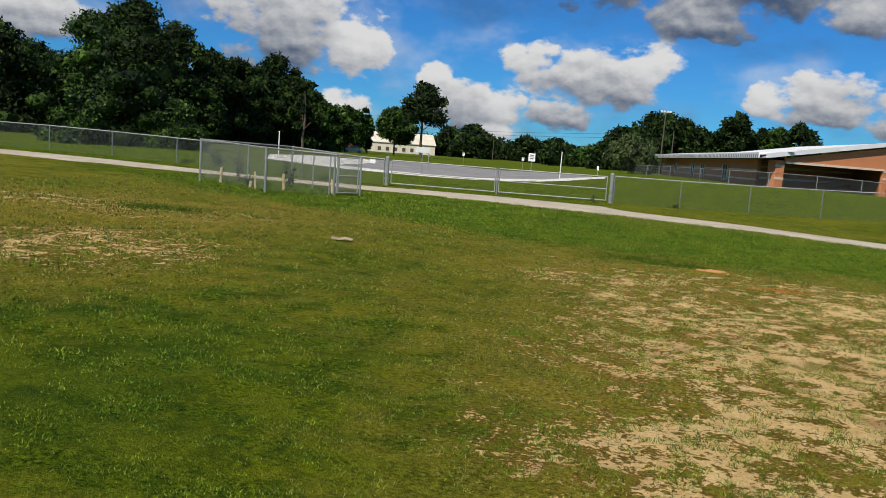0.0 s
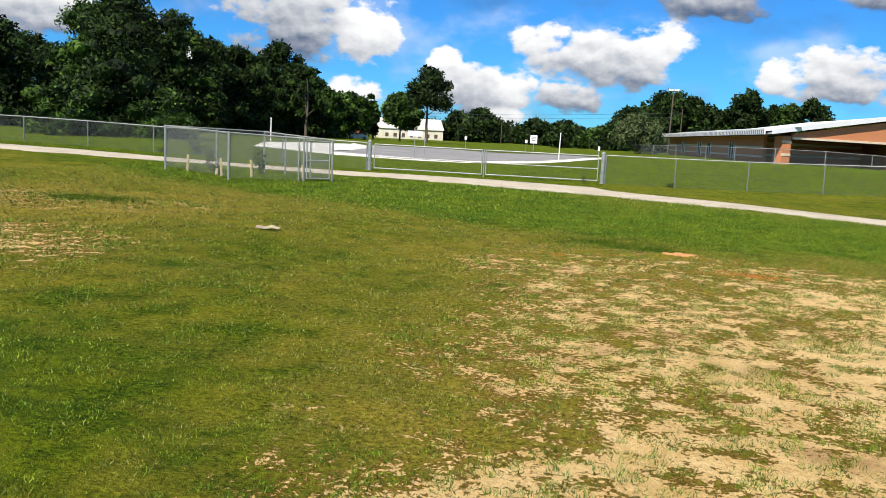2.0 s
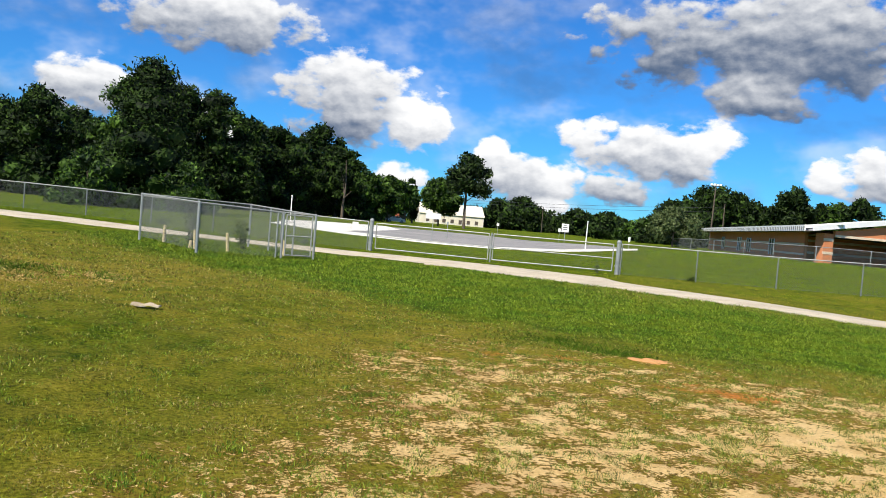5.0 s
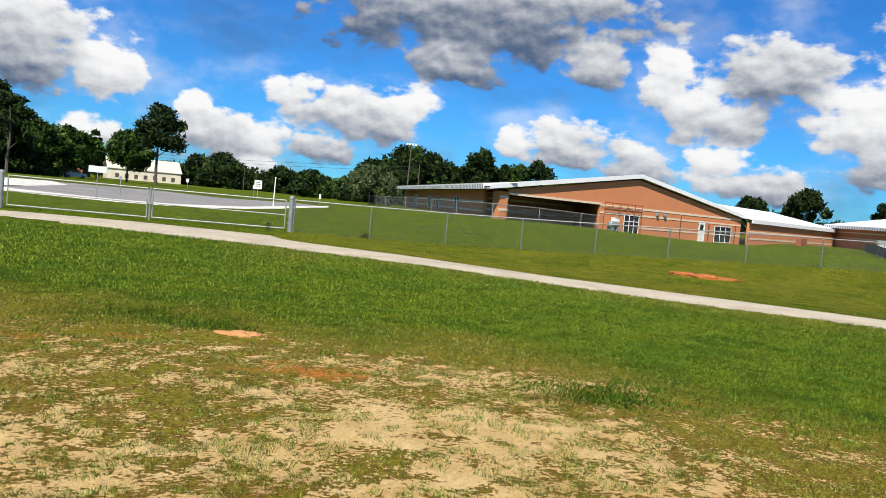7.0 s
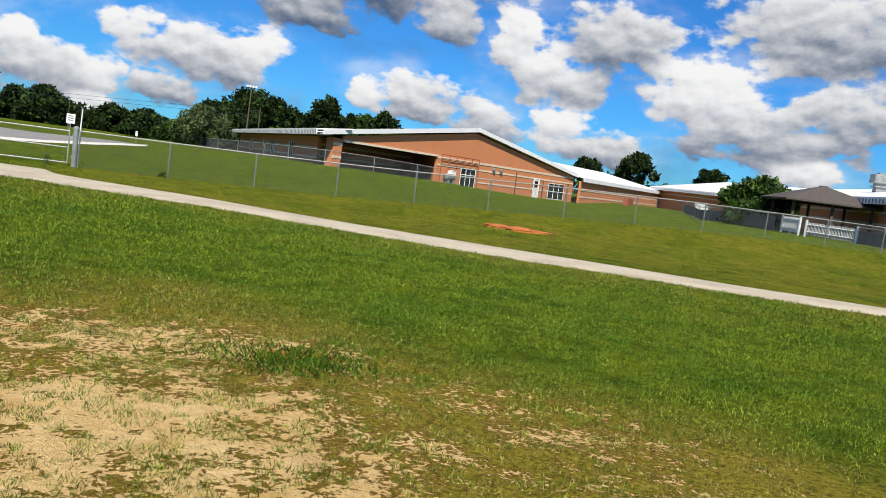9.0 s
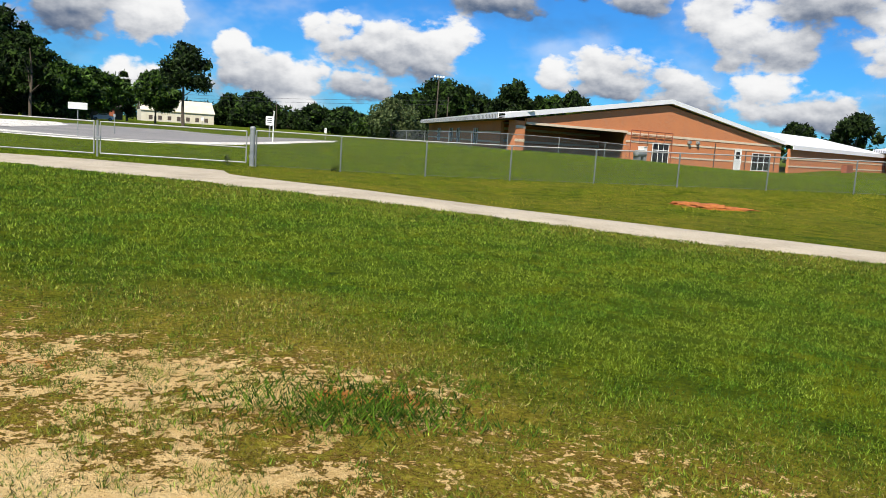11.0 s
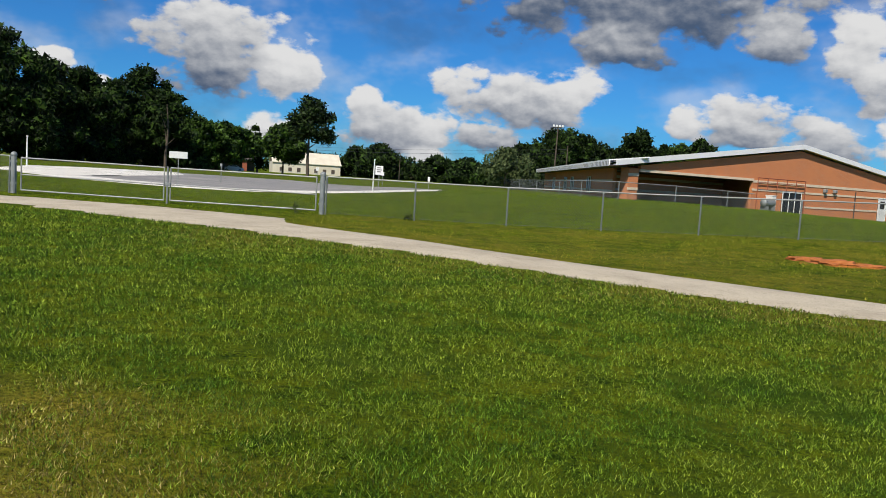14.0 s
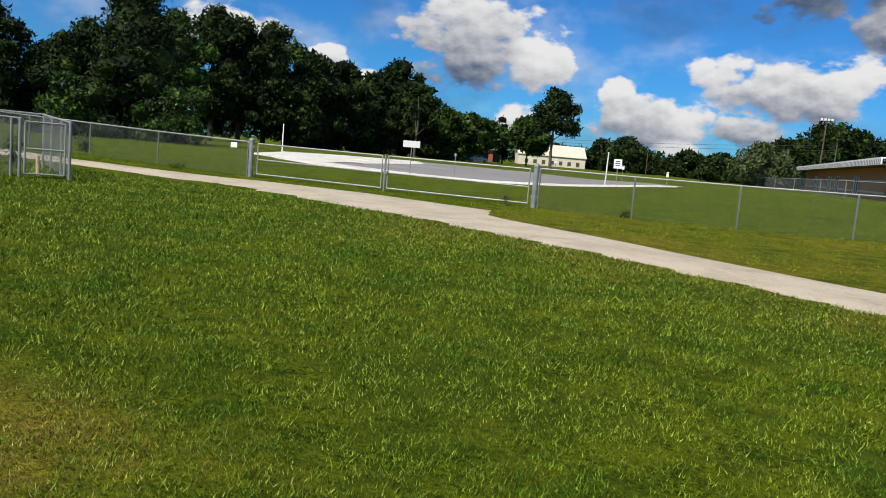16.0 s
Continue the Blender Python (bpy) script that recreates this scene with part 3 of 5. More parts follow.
def build_gate():
    gate = thing("double_gate", 0, 0, 0, 0, "closed double field gate of galvanised pipe across the path", "gate")
    zl, zm, zr = (float(height(x, y)) for x, y in ((-10.06, -0.2), (-5.03, 0.05), (0, 0)))
    for x, y, z in ((-10.06, -0.2, zl), (0.0, 0.0, zr)):
        post = part("gate_post", post_mesh(0.085, 1.27), STEEL, gate)
        post.matrix_basis = pose(x, y, z)
        part("cap", cap_mesh(0.085, 1.27), STEEL, post)
        for h in (0.3, 1.0):
            part("hinge", block(bmesh.new(), (-0.11, -0.03, h), (0.11, 0.03, h + 0.06), 0.008), STEEL, post)
    gate_leaf(gate, -9.88, -5.12, -0.08, zl, zm)
    gate_leaf(gate, -4.95, -0.2, 0.02, zm, zr)
    part("drop_rod", bar((-5.03, -0.03, zm + 0.0), (-5.03, -0.03, zm + 1.2), 0.035), STEEL, gate)
    part("latch", boxed((-5.14, -0.07, zm + 0.58), (-4.92, 0.02, zm + 0.68), 0.01), STEEL, gate)


build_gate()


def build_pen():
    """A four-sided chain-link pen with a small gate."""
    a, b, d = (-14.57, -9.67), (-11.3, -11.9), (-8.92, -9.19)
    c = (-9.62, -9.98)
    e = (a[0] + d[0] - b[0], a[1] + d[1] - b[1])
    pen = thing("chain_link_pen", 0, 0, 0, 0, "small galvanised chain-link pen round overgrown wooden stakes", "enclosure")
    tall = 1.36

    def lifted(p):
        return (p[0], p[1], float(height(*p)) + 0.1 * step(-10, -12, p[0]))

    def between(p, q, t):
        return (p[0] + (q[0] - p[0]) * t, p[1] + (q[1] - p[1]) * t)

    spots = [(a, 0.036), (b, 0.04), (c, 0.036), (d, 0.036), (e, 0.034), (between(a, e, 0.5), 0.026), (between(e, d, 0.33), 0.026), (between(e, d, 0.7), 0.026), (between(b, c, 0.93), 0.026)]
    for p, r in spots:
        x, y, z = lifted(p)
        post = part("post", post_mesh(r, tall), STEEL, pen)
        post.matrix_basis = pose(x, y, z)
        part("cap", cap_mesh(r, tall), STEEL, post)
    for p, q in ((a, b), (b, c), (a, e), (e, d)):
        p3, q3 = Vector(lifted(p)), Vector(lifted(q))
        part("top_rail", bar(p3 + Vector((0, 0, tall)), q3 + Vector((0, 0, tall)), 0.022), RAIL, pen)
        verts, faces = chain_link(p, q, 0.03, tall, 0.08, 0.0021)
        for v in verts:
            t = (Vector((v.x, v.y)) - p3.xy).length / (q3.xy - p3.xy).length
            v.z += p3.z + (q3.z - p3.z) * t
        part("wire_mesh", mesh_of("wire_mesh", verts, faces, WIRE), WIRE, pen)
    leaf = new("pen_gate")
    leaf.parent = pen
    p, q = Vector(lifted(between(c, d, 0.1))), Vector(lifted(between(c, d, 0.9)))
    for end in (p, q):
        part("stile", bar(end + Vector((0, 0, 0.1)), end + Vector((0, 0, 1.3)), 0.022), RAIL, leaf)
    for h in (0.1, 0.68, 1.3):
        part("rail", bar(p + Vector((0, 0, h)), q + Vector((0, 0, h)), 0.02), RAIL, leaf)
    verts, faces = chain_link(p.xy, q.xy, 0.1, 1.3, 0.08, 0.0021)
    for v in verts:
        v.z += p.z
    part("wire_mesh", mesh_of("wire_mesh", verts, faces, WIRE), WIRE, leaf)


build_pen()


def wooden_stake(x, y, tall, r, lean):
    bm = bar((0, 0, -0.1), (0, 0, tall), r, r * 0.9, 10)
    bmesh.ops.bevel(bm, geom=[ed for ed in bm.edges if all(v.co.z > tall - 0.01 for v in ed.verts)], offset=r * 0.3, segments=2, affect="EDGES")
    for v in bm.verts:
        v.co.x += 0.012 * noise.noise(v.co * 6 + Vector((x, y, 0)))
    me = bpy.data.meshes.new("wooden_stake")
    bm.to_mesh(me)
    bm.free()
    me.materials.append(STAKE)
    ob = new("wooden_stake", me)
    ob.matrix_basis = pose(x, y, float(height(x, y)), lean, lean * 0.6, x * 50)
    tagged(ob, "short weathered yellow wooden stake standing in the pen", "stake", "stakes in the pen")


for x, y, tall, r, lean in ((-14.0, -9.2, 0.55, 0.05, 2), (-12.5, -10.2, 0.24, 0.05, 6), (-12.25, -10.35, 0.58, 0.04, -3), (-11.4, -9.9, 0.58, 0.05, -8), (-9.9, -9.2, 0.50, 0.05, 3)):
    wooden_stake(x, y, tall, r, lean)


def weed(name, x, y, tall, spread, count, mat, label, category, leaf=0.06):
    """A leafy weed: thin stems with many small leaves."""
    rng = np.random.default_rng(int(abs(x * 100 + y * 10)))
    root = thing(name, x, y, float(height(x, y)), 0, label, category)
    stems = bmesh.new()
    leaves = []
    for k in range(max(4, count // 40)):
        tip = Vector((rng.normal(0, spread * 0.5), rng.normal(0, spread * 0.5), tall * rng.uniform(0.6, 1.0)))
        rod(stems, (0, 0, -0.03), tip, 0.006, 0.003, 4)
        for j in range(40):
            t = rng.uniform(0.15, 1.05)
            p = np.array(tip * t) + rng.normal(0, leaf * 0.9, 3)
            p[2] = max(p[2], 0.0)
            u, v = rng.normal(0, leaf, 3), rng.normal(0, leaf * 0.5, 3)
            leaves += [(p, p + u * 0.5 + v * 0.5, p + u), (p, p + u, p + u * 0.5 - v * 0.5)]
    part("stem", stems, BARK, root)
    part("foliage", triangles("foliage", np.array(leaves), mat), mat, root)


weed("sapling", -14.0, -7.6, 1.15, 0.3, 240, LEAF_LIGHT, "pale green leafy sapling growing inside the pen", "plant", 0.07)
weed("sapling", -11.8, -8.2, 0.95, 0.25, 200, LEAF_BRIGHT, "green leafy sapling growing inside the pen", "plant", 0.07)
weed("weed", -18.8, 1.2, 0.55, 0.3, 260, LEAF_BRIGHT, "dark green broad-leaved weed beyond the fence", "plant", 0.09)
weed("weed", -20.2, 0.4, 0.22, 0.35, 120, LEAF_BRIGHT, "low leafy weed beside the fence", "plant", 0.06)
weed("weed", -12.9, -0.5, 0.2, 0.4, 120, LEAF_BRIGHT, "low leafy weed at the fence foot", "plant", 0.05)
weed("weed", -0.75, -0.35, 0.38, 0.12, 80, LEAF_LIGHT, "thin brown weed at the gate post", "plant", 0.04)
weed("weed", 2.8, -0.15, 0.2, 0.12, 80, LEAF, "small dark weed at a fence post", "plant", 0.04)
weed("weed", -12.9, -9.3, 0.3, 0.5, 200, LEAF_BRIGHT, "low green weeds inside the pen", "plant", 0.06)


def fence_notice():
    sign = thing("fence_notice", -10.75, -0.26, float(height(-10.75, -0.2)) + 0.95, 0, "small blank white notice wired to the fence", "sign")
    part("plate", boxed((-0.13, -0.008, 0.0), (0.13, 0.008, 0.18), 0.004), WHITE, sign)


fence_notice()


# ---- signs and poles of the lot ----
def post_sign(name, x, y, tall, wide, high, turn, label, pole=0.03, plate=None, bars=0, board_r=0.0):
    z = float(height(x, y))
    sign = thing(name, x, y, z, turn, label, "sign")
    part("pole", bar((0, 0, -0.2), (0, 0, tall), pole, sides=10), STEEL, sign)
    board = part("board", boxed((-wide / 2, -0.05, tall - high), (wide / 2, -0.03, tall), 0.006), plate or WHITE, sign)
    for k in range(bars):
        w = wide * (0.34 if k % 2 else 0.28)
        zt = tall - high * (0.18 + 0.22 * k)
        part("lettering", boxed((-w, -0.06, zt - high * 0.09), (w * 0.9, -0.052, zt)), BLACK, board)
    return sign


post_sign("blank_board", -11.7, 17.1, 1.86, 0.95, 0.36, 12, "blank pale grey board on a leaning post by the lot", 0.025, PLASTIC)
post_sign("notice_sign", -6.2, 51.6, 2.05, 0.72, 0.85, 4, "white rectangular notice sign with black lettering on a post", 0.04, WHITE, 3)
post_sign("small_sign", 0.3, 33.0, 1.0, 0.16, 0.35, 5, "small white marker sign on a short post", 0.025, WHITE, 1)
post_sign("small_sign", -8.0, 66.0, 1.6, 0.3, 0.4, 5, "small white parking sign on a post", 0.03, WHITE, 1)
post_sign("small_sign", -15.5, 66.0, 1.6, 0.3, 0.4, 5, "small white parking sign on a post", 0.03, WHITE, 1)
post_sign("small_sign", -13.2, 28.0, 1.35, 0.15, 0.2, 5, "small dark sign on a thin post", 0.03, STEEL, 0)


def plain_pole(x, y, tall, r, label, mat, lean=0.0, lamp=False):
    z = float(height(x, y))
    pole = thing("pole", x, y, z, 0, label, "pole")
    pole.matrix_basis = pose(x, y, z, 0, lean, 0)
    part("shaft", bar((0, 0, -0.3), (0, 0, tall), r, r * 0.7, 10), mat, pole)
    part("cap", boxed((-r, -r, tall), (r, r, tall + 0.06), 0.01), mat, pole)
    if lamp:
        arm = part("crossarm", boxed((-0.9, -0.05, tall - 0.35), (0.9, 0.05, tall - 0.25), 0.01), mat, pole)
        for k in (-0.8, -0.27, 0.27, 0.8):
            part("floodlight", boxed((k - 0.2, -0.25, tall - 0.25), (k + 0.2, 0.1, tall + 0.15), 0.04), PLASTIC, arm)


plain_pole(-24.2, 23.8, 1.95, 0.05, "thin white marker pole at the gravel edge", WHITE)
plain_pole(-2.7, 26.6, 2.0, 0.05, "thin grey pole at the gravel edge", PLASTIC, 1)
plain_pole(14.6, 126.0, 12.0, 0.16, "tall wooden floodlight pole behind the school", BARK, 1, True)
plain_pole(17.1, 130.0, 8.6, 0.13, "tall wooden utility pole behind the school", BARK)
plain_pole(-30, 250, 9.0, 0.14, "distant wooden utility pole near the trees", BARK)


def overhead_wires():
    wires = thing("overhead_wires", 0, 0, 0, 0, "thin sagging overhead power wires", "wires")
    for dz in (0.0, 0.8):
        verts, faces = [], []
        for k in range(25):
            t = k / 24
            p = Vector((-70 + 87 * t, 215 - 85 * t, 8.2 - dz - 3.2 * t * (1 - t)))
            verts += [p + Vector((0, 0, 0.03)), p + Vector((0.02, 0.02, -0.02)), p + Vector((-0.02, -0.02, -0.02))]
            if k:
                b = 3 * k
                faces += [(b - 3 + i, b - 3 + (i + 1) % 3, b + (i + 1) % 3, b + i) for i in range(3)]
        part("wire", mesh_of("wire", verts, faces, BLACK), BLACK, wires)


overhead_wires()


# ---- the school ----
def brick_wall(parent, name, a, b, z0, z1, thick=0.25, mat=None, top=None):
    """A wall with metre UVs between plan points a and b (local), gable() heights in top if given."""
    a, b = Vector((*a, 0)), Vector((*b, 0))
    u = (b - a).normalized()
    inward = Vector((-u.y, u.x, 0)) * thick
    length = (b - a).length
    tops = top or [(0, z1), (length, z1)]
    front = [(0, z0)] + [(length, z0)] + [(s, h) for s, h in reversed(tops)]
    n = len(front)
    verts = [a + u * s + Vector((0, 0, h)) for s, h in front]
    verts += [v + inward for v in verts]
    faces = [tuple(range(n)), tuple(range(2 * n - 1, n - 1, -1))]
    faces += [(i, i + n, (i + 1) % n + n, (i + 1) % n) for i in range(n)]
    me = mesh_of(name, verts, faces, mat or BRICK)
    layer = me.uv_layers.new(name="UVMap")
    for loop in me.loops:
        co = me.vertices[loop.vertex_index].co - a
        layer.data[loop.index].uv = (co.dot(u) + co.dot(inward.normalized()), co.z)
    return part(name, me, mat or BRICK, parent)


def strip(parent, name, a, b, z0, z1, out, mat, deep=0.05):
    """A straight trim along a wall, standing proud of it by out."""
    a, b = Vector((*a, 0)), Vector((*b, 0))
    u = (b - a).normalized()
    n = Vector((u.y, -u.x, 0))
    bm = bmesh.new()
    turn = Matrix((( u.x, -u.y, 0, a.x), (u.y, u.x, 0, a.y), (0, 0, 1, 0), (0, 0, 0, 1)))
    block(bm, (0, -out, z0), ((b - a).length, deep, z1), 0.0, turn)
    return part(name, bm, mat, parent)


def slab(parent, name, corners, thick, mat):
    """A roof plane of four corners with thickness."""
    top = [Vector(c) for c in corners]
    low = [v - Vector((0, 0, thick)) for v in top]
    n = len(top)
    faces = [tuple(range(n)), tuple(range(2 * n - 1, n - 1, -1))] + [(i, (i + 1) % n, (i + 1) % n + n, i + n)[::-1] for i in range(n)]
    return part(name, mesh_of(name, top + low, faces, mat), mat, parent)


def framed_opening(parent, name, x0, x1, z0, z1, panes, glass=None, mid=None):
    """A door or window on the gable wall's face (local y = 0): frame, bars and panes."""
    hole = part(name, boxed((x0, -0.05, z0), (x1, 0.02, z1)), BLACK, parent)
    w = 0.07
    for lo, hi in (((x0, -0.10, z0), (x0 + w, -0.03, z1)), ((x1 - w, -0.10, z0), (x1, -0.03, z1)), ((x0, -0.10, z1 - w), (x1, -0.03, z1)), ((x0, -0.10, z0), (x1, -0.03, z0 + w))):
        part("frame", boxed(lo, hi, 0.01), WHITE, hole)
    for k in range(panes):
        p0, p1 = x0 + w + (x1 - x0 - 2 * w) * k / panes, x0 + w + (x1 - x0 - 2 * w) * (k + 1) / panes
        part("pane", boxed((p0, -0.07, z0 + w), (p1, -0.055, z1 - w)), glass or GLASS, hole)
        if k:
            part("mullion", boxed((p0 - w / 2, -0.10, z0), (p0 + w / 2, -0.03, z1), 0.01), WHITE, hole)
    if mid:
        part("transom", boxed((x0, -0.10, mid), (x1, -0.03, mid + w), 0.01), WHITE, hole)
    return hole


def build_school():
    school = thing("school_building", 14.2, 32.7, 0, 36.0, "long low orange brick school with a white gabled roof", "building")
    ridge_s, ridge_z, eave_z, end = 19.3, 5.55, 3.2, 40.6
    slope = (ridge_z - eave_z) / (ridge_s + 0.0)
    right_z = 2.75
    lean = 0.648  # the block runs back at a slant to its gable
    # gable wall: over the porch, and the solid part
    brick_wall(school, "gable_over_porch", (1.3, 0), (13.6, 0), 2.75, 0, top=[(0, eave_z - 0.1), (12.3, eave_z + slope * 12.2)])
    brick_wall(school, "gable_wall", (13.6, 0), (end, 0), -0.6, 0, top=[(0, eave_z + slope * 12.2), (ridge_s - 13.6, ridge_z - 0.15), (end - 13.6, right_z)])
    brick_wall(school, "porch_back_wall", (4.4, 6), (17.5, 6), -0.2, 3.3)
    brick_wall(school, "porch_side_wall", (17.5, 6.0), (13.8, 0.25), -0.2, 3.3)
    brick_wall(school, "porch_column", (0.3, 0.1), (1.25, 0.1), 0.3, 2.9, 0.8)
    for z in (1.35, 2.35):
        strip(school, "column_band", (0.28, 0.1), (1.27, 0.1), z, z + 0.2, 0.03, BAND)
        strip(school, "porch_band", (4.4, 6), (17.5, 6), z - 0.1, z + 0.1, 0.03, BAND)
    # Dark ceiling puts the porch's deep shade into its colour.
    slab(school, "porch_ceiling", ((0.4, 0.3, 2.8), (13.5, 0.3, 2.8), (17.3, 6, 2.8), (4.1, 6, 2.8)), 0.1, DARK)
    strip(school, "porch_beam", (1.25, 0), (13.7, 0), 2.68, 2.86, 0.06, BAND)
    strip(school, "upper_band", (13.6, 0), (end - 0.1, 0), 2.55, 2.75, 0.04, BAND)
    strip(school, "middle_band", (13.6, 0), (end - 0.1, 0), 1.92, 2.08, 0.04, BAND)
    strip(school, "lower_band", (20.2, 0), (end - 0.1, 0), 0.75, 0.9, 0.04, BAND)
    # roof with its white fascia
    over = -0.35
    slab(school, "roof_left", ((-1.3, over, eave_z - 0.1), (ridge_s, over, ridge_z + 0.12), (ridge_s + 30 * lean, 30, ridge_z + 0.12), (-1.3 + 30 * lean, 30, eave_z - 0.1)), 0.1, ROOF_WHITE)
    slab(school, "roof_right", ((ridge_s, over, ridge_z + 0.12), (end + 0.3, over, right_z + 0.15), (end + 0.3 + 30 * lean, 30, right_z + 0.15), (ridge_s + 30 * lean, 30, ridge_z + 0.12)), 0.1, ROOF_WHITE)
    for s0, h0, s1, h1 in ((-1.4, eave_z - 0.06, ridge_s, ridge_z + 0.17), (ridge_s, ridge_z + 0.17, end + 0.4, right_z + 0.2)):
        verts = [(s, y, h + dz) for y in (over - 0.04, over + 0.02) for s, h in ((s0, h0), (s1, h1)) for dz in (-0.16, 0.22)]
        faces = [(0, 2, 3, 1), (4, 5, 7, 6), (0, 1, 5, 4), (2, 6, 7, 3), (1, 3, 7, 5), (0, 4, 6, 2)]
        part("fascia", mesh_of("fascia", verts, faces, ROOF_WHITE), ROOF_WHITE, school)
    # doors and windows of the gable wall
    framed_opening(school, "glass_door", 17.4, 19.9, 0.15, 2.0, 3, None, 1.35)
    door = framed_opening(school, "white_door", 31.2, 32.5, -0.1, 2.03, 1, WHITE)
    part("door_window", boxed((31.5, -0.075, 1.05), (32.2, -0.068, 1.75)), GLASS, door)
    framed_opening(school, "window", 34.6, 38.3, -0.05, 1.75, 3, None, 0.8)
    part("pipe_rail", bar((13.8, -0.35, 2.95), (19.9, -0.35, 2.95), 0.04), RUST, school)
    part("pipe_rail", bar((13.8, -0.35, 2.6), (19.9, -0.35, 2.6), 0.03), RUST, school)
    for k in range(6):
        part("pipe_post", bar((13.8 + 1.22 * k, -0.35, 2.05 if 0 < k < 5 else 0.2), (13.8 + 1.22 * k, -0.35, 2.95), 0.035), RUST, school)
    for s in (22.8, 24.2):
        part("wall_lamp", boxed((s, -0.28, 2.15), (s + 0.35, 0.0, 2.45), 0.04), STEEL, school)
    for s in (33.3, 39.2, 27.5):
        part("downpipe", bar((s, -0.1, 0.0), (s, -0.1, 2.4 if s < 30 else 1.9), 0.05), DARK, school)


build_school()


def build_side_wing(name, points, base, eave, roof_rise, roof_back, flute_from, label, windows=(), bands=(1.1, 1.9), reach=0.0, eaves=1.2):
    """A brick wing along plan points: walls, bands, a fluted white fascia and a shallow roof."""
    wing = thing(name, 0, 0, 0, 0, label, "building")
    for (a, b) in zip(points, points[1:]):
        brick_wall(wing, "brick_wall", a, b, base, eave)
        for z in bands:
            strip(wing, "band", a, b, z, z + 0.16, 0.04, BAND)
        u = (Vector(b) - Vector(a)).normalized()
        n = Vector((u.y, -u.x))
        la = Vector(a) + n * eaves
        lb = Vector(b) + n * eaves + u * reach
        strip(wing, "fascia", la, lb, eave - 0.05, eave + 0.42, 0.04, ROOF_WHITE)
        # Soffit is coloured dark to paint in the shadow band under the fascia.
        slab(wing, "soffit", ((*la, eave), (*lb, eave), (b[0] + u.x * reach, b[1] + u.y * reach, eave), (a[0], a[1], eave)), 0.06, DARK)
        back_a, back_b = Vector(a) - n * roof_back, Vector(b) + u * reach - n * roof_back
        slab(wing, "roof", ((*la, eave + 0.4), (*lb, eave + 0.4), (*back_b, eave + roof_rise), (*back_a, eave + roof_rise)), 0.08, ROOF_WHITE)
        length = (lb - la).length
        count = min(int(length * flute_from / 0.62), 90)
        for k in range(count):
            p = la + u * (0.3 + 0.62 * k) if flute_from < 1 else la + u * (length * (k + 0.5) / count)
            q = p + u * 0.26
            strip(wing, "flute", p, q, eave + 0.0, eave + 0.3, 0.055, FLUTE)
    for x, y, turn, wide, z0, z1 in windows:
        frame_ob = new("window")
        frame_ob.parent = wing
        frame_ob.matrix_basis = pose(x, y, 0, 0, 0, turn)
        part("pane", boxed((-wide / 2, -0.06, z0), (wide / 2, 0.0, z1)), GLASS, frame_ob)
        for k in (-1, 0, 1):
            part("frame", boxed((k * wide / 2 - 0.05, -0.1, z0 - 0.05), (k * wide / 2 + 0.05, -0.02, z1 + 0.05), 0.01), WHITE, frame_ob)
    return wing


side_turn = math.degrees(math.atan2(33.4 - 90.5, 14.1 - 11.2))
build_side_wing("school_wing", [(11.2, 88.0), (13.9, 37.4)], -0.3, 3.0, 0.75, 1.6, 1.0, "low red brick school wing under a white fluted fascia",
                [(11.2 + 2.9 * t, 88.0 - 54.6 * t, side_turn, 2.0, 0.9, 2.3) for t in (0.22, 0.42, 0.52, 0.72)], reach=4.6)
build_side_wing("school_wing", [(47.72, 55.95), (76.32, 83.15)], -1.4, 2.45, 2.3, 9.9, 0.0, "receding orange brick school wing with pale bands", (), (0.55, 1.35), eaves=0.3)
build_side_wing("school_wing", [(75.6, 83.6), (73.9, 63.5), (51.7, 20.0), (43.5, 4.0)], -0.6, 3.1, 2.7, 12.0, 0.95, "dark red brick school wing under a fluted white fascia", (), (1.7, 2.5))


def roof_unit(x, y, z, wide, deep, tall, turn):
    unit = thing("roof_ventilator", x, y, z, turn, "grey metal ventilator standing on the school roof", "ventilator", "ventilators on the roof")
    part("curb", boxed((-wide * 0.32, -deep * 0.32, -0.9), (wide * 0.32, deep * 0.32, tall * 0.4), 0.02), STEEL, unit)
    part("hood", boxed((-wide / 2, -deep / 2, tall * 0.38), (wide / 2, deep / 2, tall), 0.08), STEEL, unit)
    part("flange", boxed((-wide * 0.42, -deep * 0.42, tall * 0.12), (wide * 0.42, deep * 0.42, tall * 0.2), 0.01), STEEL, unit)
    part("top_cap", boxed((-wide * 0.25, -deep * 0.25, tall), (wide * 0.25, deep * 0.25, tall * 1.1), 0.02), STEEL, unit)


roof_unit(61.4, 26.7, 4.9, 1.7, 1.4, 1.3, -27)
roof_unit(62.9, 24.0, 4.9, 2.0, 1.6, 1.5, -27)
roof_unit(64.5, 21.2, 4.9, 1.8, 1.5, 1.2, -27)


